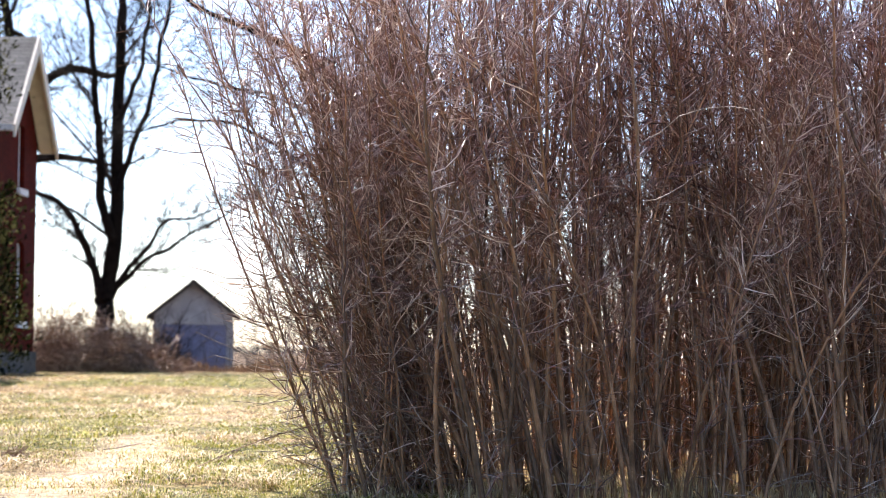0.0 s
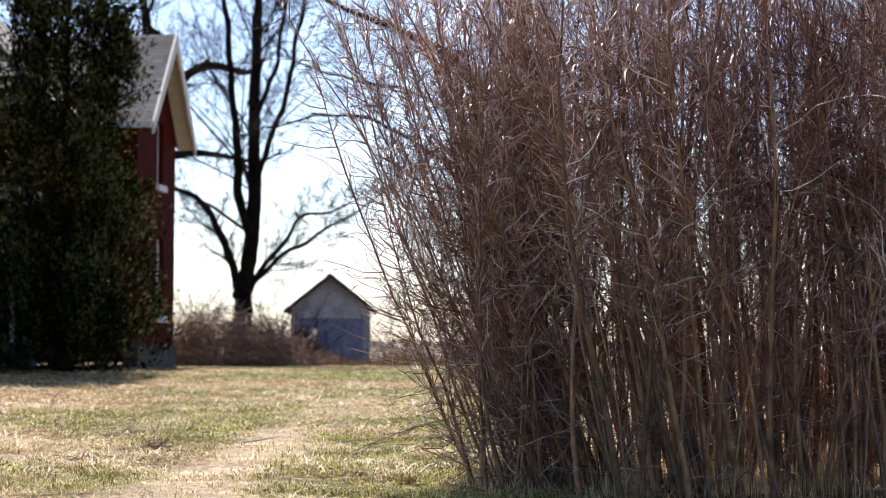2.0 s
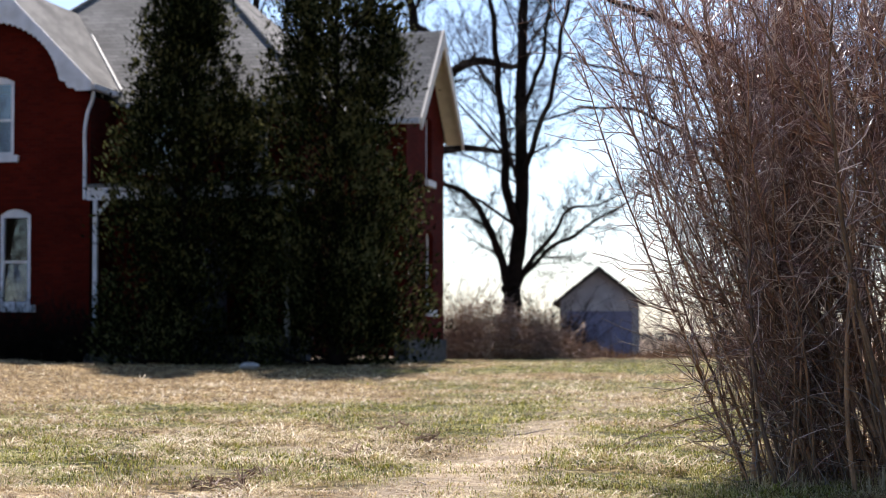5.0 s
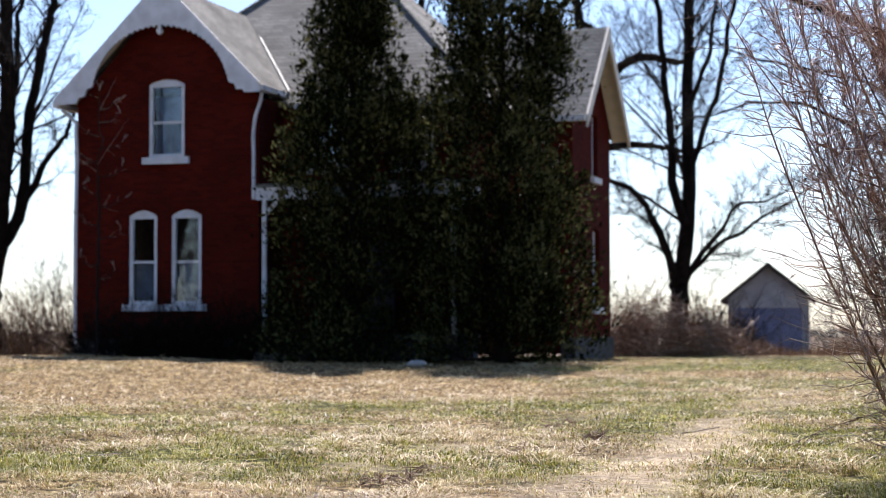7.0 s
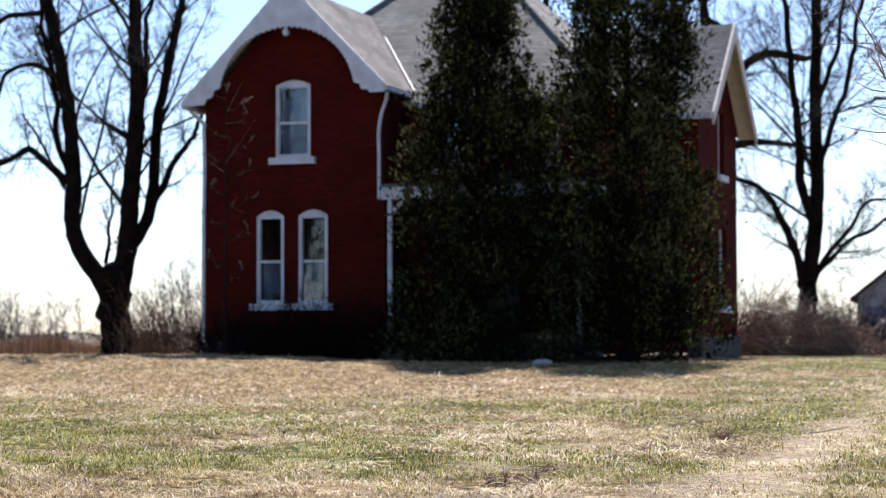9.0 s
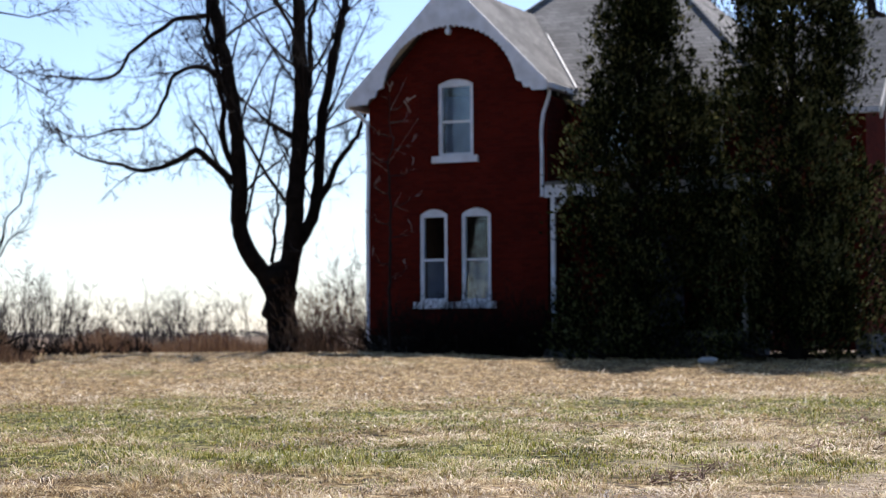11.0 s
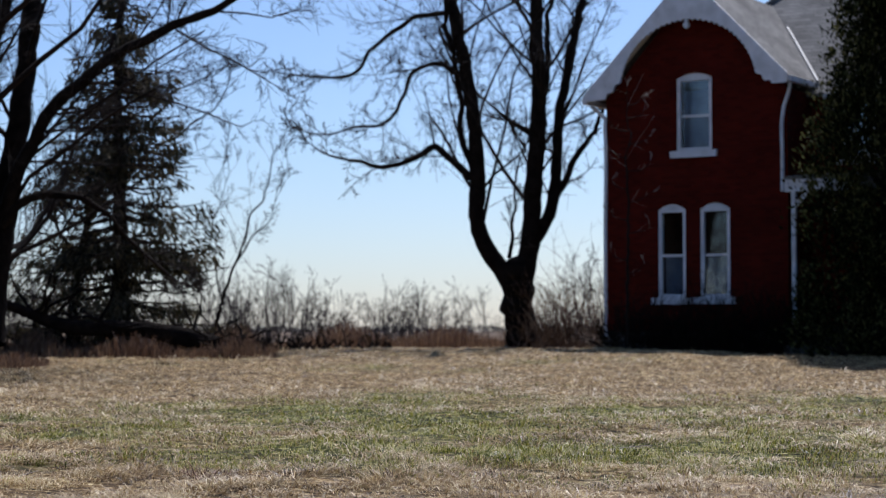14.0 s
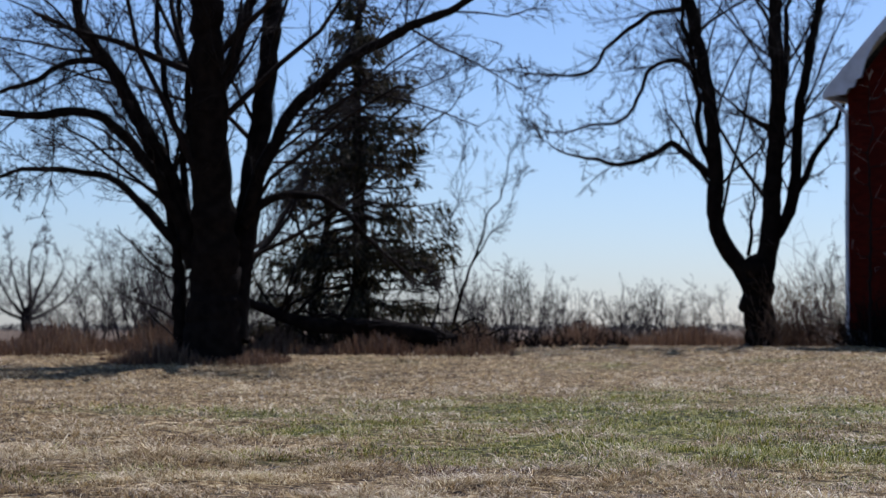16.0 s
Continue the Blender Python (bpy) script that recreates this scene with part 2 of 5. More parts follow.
def boxes(*specs):
    """Boxes from (x0, x1, y0, y1, z0, z1), in one mesh's vertices and faces."""
    v, f = [], []
    for x0, x1, y0, y1, z0, z1 in specs:
        k = len(v)
        v += [(x0, y0, z0), (x1, y0, z0), (x1, y1, z0), (x0, y1, z0), (x0, y0, z1), (x1, y0, z1), (x1, y1, z1), (x0, y1, z1)]
        f += [tuple(k + i for i in q) for q in ((0, 3, 2, 1), (4, 5, 6, 7), (0, 1, 5, 4), (1, 2, 6, 5), (2, 3, 7, 6), (3, 0, 4, 7))]
    return v, f


def prism(outline, y0, y1):
    """An outline in x and z, given depth from y0 to y1."""
    n = len(outline)
    v = [(x, y0, z) for x, z in outline] + [(x, y1, z) for x, z in outline]
    f = [tuple(range(n)), tuple(range(2 * n - 1, n - 1, -1))]
    f += [((i + 1) % n, i, n + i, n + (i + 1) % n) for i in range(n)]
    return v, f


def joined(*meshes):
    v, f = [], []
    for mv, mf in meshes:
        k = len(v)
        v += list(mv)
        f += [tuple(k + i for i in q) for q in mf]
    return v, f


def swapped(mesh):
    """The same form turned from facing along y to facing along x."""
    v, f = mesh
    return [(y, x, z) for x, y, z in v], [tuple(reversed(q)) for q in f]


def moved(mesh, dx=0, dy=0, dz=0):
    v, f = mesh
    return [(x + dx, y + dy, z + dz) for x, y, z in v], f


class Tubes:
    """Many tapering tubes in one mesh."""

    def __init__(self):
        self.v, self.f, self.n = [], [], 0

    def add(self, pts, r0, r1, sides=3, radii=None):
        p = np.asarray(pts, float)
        k = len(p)
        t = np.gradient(p, axis=0)
        t /= np.linalg.norm(t, axis=1, keepdims=True) + 1e-9
        ref = np.array([0.31, 0.95, 0.05]) if abs(t[0, 1]) < 0.8 else np.array([0.95, 0.2, 0.1])
        u = np.cross(t, ref)
        u /= np.linalg.norm(u, axis=1, keepdims=True) + 1e-9
        w = np.cross(t, u)
        r = np.linspace(r0, r1, k) if radii is None else np.asarray(radii)
        a = np.arange(sides) * 2 * np.pi / sides
        ring = p[:, None] + r[:, None, None] * (np.cos(a)[None, :, None] * u[:, None] + np.sin(a)[None, :, None] * w[:, None])
        self.v.append(ring.reshape(-1, 3))
        i, j = np.arange(k - 1)[:, None], np.arange(sides)[None]
        j2 = (j + 1) % sides
        q = np.stack([i * sides + j, i * sides + j2, (i + 1) * sides + j2, (i + 1) * sides + j], -1).reshape(-1, 4)
        self.f.append(q + self.n)
        self.n += k * sides

    def add_many(self, paths, r0, r1, sides=3):
        """Tubes along paths of (tubes, points, 3), all at once."""
        n, k, _ = paths.shape
        t = np.gradient(paths, axis=1)
        t /= np.linalg.norm(t, axis=2, keepdims=True) + 1e-9
        ref = np.where(np.abs(t[:, :1, 1:2]) < 0.8, np.array([0.31, 0.95, 0.05]), np.array([0.95, 0.2, 0.1]))
        u = np.cross(t, np.broadcast_to(ref, t.shape))
        u /= np.linalg.norm(u, axis=2, keepdims=True) + 1e-9
        w = np.cross(t, u)
        s = np.linspace(0, 1, k)[None]
        r = r0[:, None] * (1 - s) + r1[:, None] * s
        a = np.arange(sides) * 2 * np.pi / sides
        ring = paths[:, :, None] + r[..., None, None] * (np.cos(a)[:, None] * u[:, :, None] + np.sin(a)[:, None] * w[:, :, None])
        self.v.append(ring.reshape(-1, 3))
        i, j = np.arange(k - 1)[:, None], np.arange(sides)[None]
        j2 = (j + 1) % sides
        q = np.stack([i * sides + j, i * sides + j2, (i + 1) * sides + j2, (i + 1) * sides + j], -1).reshape(-1, 4)
        self.f.append((q[None] + (np.arange(n) * k * sides)[:, None, None]).reshape(-1, 4) + self.n)
        self.n += n * k * sides

    def build(self, name, mat, parent=None, label="", smooth=True):
        return quads(name, np.concatenate(self.v), np.concatenate(self.f), mat, parent, label, smooth)


def quads(name, v, f, mat, parent=None, label="", smooth=False):
    """One mesh from arrays of vertices and of faces with a fixed number of corners."""
    me = bpy.data.meshes.new(name)
    f = np.asarray(f, np.int32)
    c = f.shape[1]
    me.vertices.add(len(v))
    me.vertices.foreach_set("co", np.asarray(v, np.float32).ravel())
    me.loops.add(f.size)
    me.loops.foreach_set("vertex_index", f.ravel())
    me.polygons.add(len(f))
    me.polygons.foreach_set("loop_start", np.arange(len(f), dtype=np.int32) * c)
    me.polygons.foreach_set("use_smooth", np.full(len(f), smooth))
    me.materials.append(mat)
    me.update(calc_edges=True)
    ob = new(name, me)
    if parent:
        ob.parent = parent
    if label:
        tagged(ob, label)
    return ob


def unit(v):
    return v / (np.linalg.norm(v) + 1e-9)


def wander(rng, p, d, length, n, bend=0.25, lift=0.0):
    """A path of n points from p along d, bending at random and towards the sky by lift."""
    out, step = [np.asarray(p, float)], length / (n - 1)
    d = unit(np.asarray(d, float))
    for _ in range(n - 1):
        d = unit(d + rng.normal(0, bend, 3) + (0, 0, lift))
        out.append(out[-1] + d * step)
    return np.array(out)


def splined(pts, n):
    """A smooth path through a few points."""
    p = np.asarray(pts, float)
    s = np.concatenate([[0], np.cumsum(np.linalg.norm(np.diff(p, axis=0), axis=1))])
    m = np.gradient(p, s, axis=0)
    q = np.linspace(0, s[-1], n)
    i = np.clip(np.searchsorted(s, q) - 1, 0, len(s) - 2)
    h = (s[i + 1] - s[i])[:, None]
    t = ((q - s[i]) / h[:, 0])[:, None]
    return (2 * t**3 - 3 * t**2 + 1) * p[i] + (t**3 - 2 * t**2 + t) * h * m[i] + (3 * t**2 - 2 * t**3) * p[i + 1] + (t**3 - t**2) * h * m[i + 1]


def sway(rng, p, d, length, n, bend, lift):
    """Many wandering paths at once: starts, directions and lengths."""
    d = d / (np.linalg.norm(d, axis=1, keepdims=True) + 1e-9)
    out = [p]
    for _ in range(n - 1):
        d = d + rng.normal(0, bend, d.shape) + (0, 0, lift)
        d /= np.linalg.norm(d, axis=1, keepdims=True) + 1e-9
        out.append(out[-1] + d * (length / (n - 1))[:, None])
    return np.stack(out, 1)


def sprout(rng, tubes, paths, r0, r1, depth, kids, spread=0.7, ratio=0.5, lift=0.08, start=0.2, bend=0.2, thin=0.006, decay=0.75, longer=1.0):
    """Side branches along paths, and theirs in turn."""
    paths = np.asarray(paths, float)
    if paths.ndim == 2:
        paths = paths[None]
    count = len(paths)
    r0, r1 = np.broadcast_to(r0, count), np.broadcast_to(r1, count)
    seg = np.linalg.norm(np.diff(paths, axis=1), axis=2).sum(1)
    k = paths.shape[1]
    if kids:
        who = np.repeat(np.arange(count), kids)
        m = len(who)
        s = rng.uniform(start, 1.0, m)
        i = np.minimum((s * (k - 1)).astype(int), k - 2)
        fr = (s * (k - 1) - i)[:, None]
        a0, a1 = paths[who, i], paths[who, i + 1]
        p, t = a0 + (a1 - a0) * fr, a1 - a0
        t /= np.linalg.norm(t, axis=1, keepdims=True) + 1e-9
        side = np.cross(t, rng.normal(0, 1, (m, 3)))
        side /= np.linalg.norm(side, axis=1, keepdims=True) + 1e-9
        a = (rng.uniform(0.6, 1.3, m) * spread)[:, None]
        length = seg[who] * ratio * rng.uniform(0.45, 1.2, m) * (1.15 - 0.6 * s)
        r = np.maximum((r0[who] + (r1[who] - r0[who]) * s) * rng.uniform(0.17, 0.30, m), thin)
        ways = sway(rng, p, t * np.cos(a) + side * np.sin(a), length, 5 if depth > 1 else 2, bend, lift)
        end = np.maximum(r * 0.4, thin * 0.6)
        tubes.add_many(ways, r, end, 4 if depth > 2 else 3)
        if depth > 1:
            sprout(rng, tubes, ways, r, end, depth - 1, max(3, int(round(kids * decay))), spread, ratio * longer, lift, 0.12, bend, thin, decay, longer)


# ---- the ground ----
def smooth01(a, b, x):
    t = np.clip((x - a) / (b - a), 0, 1)
    return t * t * (3 - 2 * t)


def lumps(x, y):
    return (np.sin(x * 1.7 + 0.6 * np.sin(y * 0.9)) * np.sin(y * 1.3 + 0.8 * np.sin(x * 0.7)) + 0.6 * np.sin(x * 3.9 + y * 2.3) * np.sin(y * 3.1 - x * 1.1))


def height(x, y):
    """The lawn rises a little towards the house and falls again behind it."""
    x, y = np.asarray(x, float), np.asarray(y, float)
    r = np.hypot(x, y)
    az = np.degrees(np.arctan2(x, y))
    z = 0.36 * smooth01(30, 45.5, r) - 0.26 * smooth01(56, 74, r)
    z = z + 0.14 * np.exp(-(((az + 7) / 4.5) ** 2)) * np.exp(-(((r - 40) / 4) ** 2))
    z = z - 0.14 * smooth01(-11, -4, az) * smooth01(28, 44, r) * (1 - smooth01(90, 140, r))
    return z + 0.022 * (lumps(x, y) + 0.8 * lumps(x * 2.3 + 5, y * 1.9 + 3)) * (1 - smooth01(60, 90, r))


LATTICE = np.random.default_rng(909).uniform(0, 1, (256, 256))


def mottle(x, y, size):
    """Smooth random values from 0 to 1 over the plan, in blotches of about that size."""
    u, v = np.asarray(x) / size + 900.3, np.asarray(y) / size + 700.7
    i, j = np.floor(u).astype(int), np.floor(v).astype(int)
    a, b = u - i, v - j
    a, b = a * a * (3 - 2 * a), b * b * (3 - 2 * b)
    g = lambda p, q: LATTICE[p % 256, q % 256]
    return (g(i, j) * (1 - a) + g(i + 1, j) * a) * (1 - b) + (g(i, j + 1) * (1 - a) + g(i + 1, j + 1) * a) * b


def track(x, y):
    """The two worn wheel tracks of the drive, curving from the front towards the garage."""
    wob = 0.3 * (mottle(x, y, 1.1) - 0.5)
    right, left = np.abs(x - 1.08 - 0.245 * (y - 10.6) + wob), np.abs(x + 0.8 - 0.28 * (y - 10.4) + wob)
    return np.minimum(1.15, 1.7 * np.exp(-((right / 0.38) ** 2)) + 0.6 * np.exp(-((left / 0.28) ** 2))) * (1 - 0.45 * smooth01(14, 20, y)) * (1 - smooth01(26, 36, y)) * np.maximum(smooth01(0.1, 0.48, 0.6 * mottle(x, y, 0.9) + 0.4 * mottle(x, y, 0.3)), np.exp(-(((y - 12.6) / 1.5) ** 2)) * smooth01(0.0, 0.25, mottle(x, y, 0.5)))


def green_share(x, y):
    """How green the lawn is, from 0 to 1: patchy near by, straw further off and close to the front."""
    r = np.hypot(x, y)
    n = 0.45 * mottle(x, y, 2.8) + 0.33 * mottle(x, y, 0.9) + 0.22 * mottle(x, y, 0.33)
    az = np.degrees(np.arctan2(x, y))
    drive = smooth01(0, 7, az) * smooth01(1, 8, y)
    bias = 0.05 + 0.15 * drive - 0.35 * smooth01(16.5, 18.5, az) - 0.34 * (1 - 0.55 * drive) * smooth01(20, 31, r) - 0.14 * (1 - drive) * smooth01(13.5, 11, r)
    bias = bias - 0.16 * smooth01(-22, -32, az)
    return smooth01(0.34, 0.66, n + bias)


def ground():
    far = [100, 140, 200, 300, 450, 700, 1100, 1800, 3000, 4500]
    xs = np.array([-a for a in reversed(far)] + [-80, -60, -48] + list(np.arange(-36, 30.1, 0.35)) + [36, 48, 60, 80] + far, float)
    ys = np.array([-a for a in reversed(far)] + [-60, -30, -10, 0] + list(np.arange(5, 60.1, 0.35)) + [62, 65, 68, 71, 74, 78, 84, 92] + far, float)
    X, Y = np.meshgrid(xs, ys)
    Z = height(X, Y)
    nx, ny = len(xs), len(ys)
    j, i = np.meshgrid(np.arange(ny - 1), np.arange(nx - 1), indexing="ij")
    f = np.stack([j * nx + i, j * nx + i + 1, (j + 1) * nx + i + 1, (j + 1) * nx + i], -1).reshape(-1, 4)
    ob = quads("ground", np.stack([X, Y, Z], -1).reshape(-1, 3), f, LAWN, smooth=True)
    for name, value in (("green_share", green_share(X, Y)), ("track_share", np.clip(track(X, Y), 0, 1)), ("field_share", smooth01(54, 66, np.hypot(X, Y)))):
        ob.data.attributes.new(name, "FLOAT", "POINT").data.foreach_set("value", np.asarray(value, np.float32).ravel())
    return tagged(ob, "patchy spring lawn with dry straw and green grass", "ground", kind="structure")


ground()


def on_ground(az, dist, lift=0.0):
    x, y = dist * math.sin(radians(az)), dist * math.cos(radians(az))
    return x, y, float(height(x, y)) + lift


# ---- the brick house ----
HOUSE_AT = (-3.51, 46.07, 0.36)
house = thing("house", pose(*HOUSE_AT, 0, 0, -17.0), "abandoned two-storey red brick farmhouse with scalloped white gable trim", "house")
EAVE, APEX = 6.05, 8.82


def arc(x0, x1, spring, rise, n=10):
    return [(x0 + (x1 - x0) * i / n, spring + rise * (1 - (2 * i / n - 1) ** 2)) for i in range(n + 1)]


def wall_with_openings(x0, x1, z0, z1, thick, openings):
    """A wall along x. Openings are (x0, x1, z0, z1, rise) with a shallow arch of that rise."""
    xs = sorted({x0, x1, *[o[0] for o in openings], *[o[1] for o in openings]})
    zs = sorted({z0, z1, *[o[2] for o in openings], *[o[3] for o in openings]})
    bits = []
    for a, b in zip(xs, xs[1:]):
        for c, d in zip(zs, zs[1:]):
            if not any(o[0] < (a + b) / 2 < o[1] and o[2] < (c + d) / 2 < o[3] for o in openings):
                bits.append((a, b, 0, thick, c, d))
    meshes = [boxes(*bits)]
    for a, b, c, d, rise in openings:
        if rise:
            top = arc(a, b, d - rise, rise)
            mid = len(top) // 2
            meshes.append(prism(top[: mid + 1] + [(a, d)], 0.0, thick))
            meshes.append(prism(top[mid:] + [(b, d)], 0.0, thick))
    return joined(*meshes)


def window(parent, x, y, z0, width, tall, rise, cover=0.98):
    """A sash window: arched frame, two sashes with panes, sill, and a blind behind."""

    def at(m):
        return moved(m, x, y, z0)

    w, inner = width / 2, 0.085
    frame_bits = [boxes((-w, -w + inner, 0.02, 0.14, 0, tall - rise), (w - inner, w, 0.02, 0.14, 0, tall - rise), (-w + inner, w - inner, 0.02, 0.14, 0, 0.08))]
    head = arc(-w, w, tall - rise, rise) + [(w - inner, tall - rise - 0.06), (-w + inner, tall - rise - 0.06)]
    frame_bits.append(prism(head, 0.02, 0.14))
    win = part("window", *at(joined(*frame_bits)), WHITE, parent, "tall arched sash window with worn white frame")
    mid = (tall - rise) * 0.48
    g = w - inner
    part("sash_rail", *at(boxes((-g, g, 0.05, 0.11, mid - 0.03, mid + 0.03))), WHITE, win)
    part("pane", *at(boxes((-g, g, 0.075, 0.081, 0.08, mid - 0.03))), GLASS, win)
    part("pane", *at(boxes((-g, g, 0.085, 0.091, mid + 0.03, tall - rise - 0.06))), GLASS, win)
    part("blind", *at(boxes((-g, g, 0.22, 0.235, 0.08, mid * cover))), CURTAIN, win, "pale faded window blind")
    part("sill", *at(boxes((-w - 0.14, w + 0.14, -0.10, 0.16, -0.16, 0.0))), WHITE, win, "white stone sill")
    return win


# gable block: x from -4.65 to 0, front at y = 0
UP = (-2.79, -1.88, 4.70, 6.55, 0.12)
LOW_A, LOW_B = (-3.29, -2.57, 1.22, 3.45, 0.14), (-2.20, -1.44, 1.22, 3.45, 0.14)
gable_wall = joined(wall_with_openings(-4.65, 0, 0.0, EAVE, 0.3, [LOW_A, LOW_B, (UP[0], UP[1], UP[2], EAVE, 0)]),
                    wall_with_openings(-2.9, -1.77, EAVE, UP[3] + 0.3, 0.3, [(UP[0], UP[1], EAVE, UP[3], UP[4])]),
                    prism([(-4.65, EAVE), (-2.9, EAVE), (-2.9, 8.0)], 0, 0.3), prism([(-1.77, EAVE), (0, EAVE), (-1.77, 8.0)], 0, 0.3),
                    prism([(-2.9, UP[3] + 0.3), (-1.77, UP[3] + 0.3), (-1.77, 8.0), (-2.335, 8.62), (-2.9, 8.0)], 0, 0.3))
part("wall", *gable_wall, BRICK, house)
part("wall", *boxes((-4.65, -4.35, 0.3, 11.4, 0, EAVE)), BRICK_SIDE, house)
part("wall", *boxes((-0.3, 0.0, 0.3, 1.6, 0, EAVE)), BRICK_SIDE, house)
# the upper blind backs both sashes to stand in for reflected sky
for o in (UP, LOW_A, LOW_B):
    window(house, (o[0] + o[1]) / 2, 0.0, o[2], o[1] - o[0], o[3] - o[2], o[4], cover=1.75 if o is UP else 0.98)
part("foundation", *boxes((-4.72, 0.07, -0.07, 0.2, -0.4, 0.42)), STONE, house, "grey rubble stone foundation")

part("foundation", *boxes((-4.72, -4.4, 0.2, 11.4, -0.4, 0.3), (0.07, 4.75, 1.54, 1.7, -0.5, 0.4)), STONE, house, "grey rubble stone foundation")

# main block behind, front wall at y = 1.6
MAIN = [(0.75, 1.6, 4.5, 6.0, 0.0), (2.9, 3.8, 4.5, 6.0, 0.0), (1.9, 2.8, 0.6, 2.75, 0.0)]
part("wall", *moved(wall_with_openings(0.0, 4.7, 0.0, EAVE, 0.3, MAIN), dy=1.6), BRICK, house)
for o in MAIN[:2]:
    window(house, (o[0] + o[1]) / 2, 1.6, o[2], o[1] - o[0], o[3] - o[2], 0.08)
front_door = part("front_door", *moved(boxes((1.9, 2.8, 0.12, 0.17, 0.6, 2.75)), dy=1.6), DOOR_BLUE, house, "shut grey-painted front door under the porch")
part("wall", *boxes((4.4, 4.7, 1.9, 5.6, 0, EAVE)), BRICK_SIDE, house)
part("wall", *boxes((-4.35, 4.7, 11.1, 11.4, 0, EAVE)), BRICK, house)
# unseen floors and partition, room shade put into their dark colour
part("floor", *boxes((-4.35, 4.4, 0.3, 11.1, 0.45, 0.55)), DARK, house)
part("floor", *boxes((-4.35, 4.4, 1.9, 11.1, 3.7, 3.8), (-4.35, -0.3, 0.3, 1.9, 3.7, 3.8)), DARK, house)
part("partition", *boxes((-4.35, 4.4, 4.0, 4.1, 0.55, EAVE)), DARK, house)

# wing with its own gable facing sideways
WX, W0, W1, WR = 6.25, 5.6, 10.4, 8.58
SIDE_UP, SIDE_LOW = (8.0, 8.75, 4.64, 6.3, 0.10), (8.05, 8.95, 1.2, 3.3, 0.12)
side_wall = joined(wall_with_openings(W0, W1, 0.0, EAVE, 0.3, [SIDE_LOW, (SIDE_UP[0], SIDE_UP[1], SIDE_UP[2], EAVE, 0)]),
                   prism([(W0, EAVE), (SIDE_UP[0], EAVE), (8.0, WR - 0.15)], 0, 0.3), prism([(SIDE_UP[1], EAVE), (W1, EAVE), (SIDE_UP[1], WR - 0.75)], 0, 0.3),
                   prism([(8.0, 6.3), (8.75, 6.3), (8.75, WR - 0.75), (8.0, WR - 0.15)], 0, 0.3))
sv, sf = swapped(side_wall)
part("wall", [(WX - x, y, z) for x, y, z in sv], [tuple(reversed(q)) for q in sf], BRICK_SIDE, house)
part("wall", *boxes((4.7, WX - 0.3, W0, W0 + 0.3, 0, EAVE)), BRICK, house)
part("wall", *boxes((4.7, WX - 0.3, W1 - 0.3, W1, 0, EAVE)), BRICK, house)
part("foundation", *boxes((WX - 0.3, WX + 0.07, W0 - 0.07, W1 + 0.07, -0.4, 0.42)), STONE, house, "grey rubble stone foundation")
for o in (SIDE_UP, SIDE_LOW):
    w2 = (o[1] - o[0]) / 2
    yc, tall = (o[0] + o[1]) / 2, o[3] - o[2]
    win = part("window", *boxes((WX - 0.25, WX - 0.13, yc - w2, yc - w2 + 0.09, o[2], o[3]), (WX - 0.25, WX - 0.13, yc + w2 - 0.09, yc + w2, o[2], o[3]),
                                (WX - 0.25, WX - 0.13, yc - w2 + 0.09, yc + w2 - 0.09, o[3] - 0.12, o[3]), (WX - 0.25, WX - 0.13, yc - w2 + 0.09, yc + w2 - 0.09, o[2], o[2] + 0.08)), WHITE, house, "tall sash window with worn white frame")
    part("pane", *boxes((WX - 0.20, WX - 0.194, yc - w2 + 0.09, yc + w2 - 0.09, o[2] + 0.08, o[3] - 0.12)), GLASS, win)
    part("sash_rail", *boxes((WX - 0.23, WX - 0.16, yc - w2 + 0.09, yc + w2 - 0.09, o[2] + tall * 0.48, o[2] + tall * 0.48 + 0.06)), WHITE, win)
    part("sill", *boxes((WX - 0.26, WX + 0.10, yc - w2 - 0.14, yc + w2 + 0.14, o[2] - 0.16, o[2])), WHITE, win, "white stone sill")


# roofs
def slab(corners, thick=0.10):
    """A roof plane through its corners, with thickness downwards."""
    n = len(corners)
    v = list(corners) + [(x, y, z - thick) for x, y, z in corners]
    f = [tuple(range(n)), tuple(range(2 * n - 1, n - 1, -1))] + [(i, n + i, n + (i + 1) % n, (i + 1) % n) for i in range(n)]
    return v, f


GX, GE = -2.335, 6.1
part("gable_roof", *slab([(0.14, -0.42, GE + 0.205), (0.14, 1.62, GE + 0.205), (GX, 5.2, APEX + 0.02), (GX, -0.42, APEX + 0.02)]), SHINGLE, house, "weathered grey shingle roof")
part("gable_roof", *slab([(GX, -0.42, APEX + 0.02), (GX, 5.2, APEX + 0.02), (-5.03, 1.3, GE - 0.02), (-5.03, -0.42, GE - 0.02)]), SHINGLE, house, "weathered grey shingle roof")
PEAK, RE = (-0.56, 8.25, 11.2), 6.03
L0, R0, R1, L1 = (-5.0, 1.25, RE), (5.05, 1.25, RE), (5.05, 11.75, RE), (-5.0, 11.75, RE)
for a, b in ((L0, R0), (R0, R1), (R1, L1), (L1, L0)):
    part("hip_roof", *slab([a, b, PEAK]), SHINGLE, house, "weathered grey shingle roof")
for a in (L0, R0):
    ridge = Tubes()
    ridge.add([np.array(a) + (0, 0, 0.02), np.array(PEAK) + (0, 0, 0.02)], 0.07, 0.07, 6)
    ridge.build("hip_cap", SHINGLE, house)
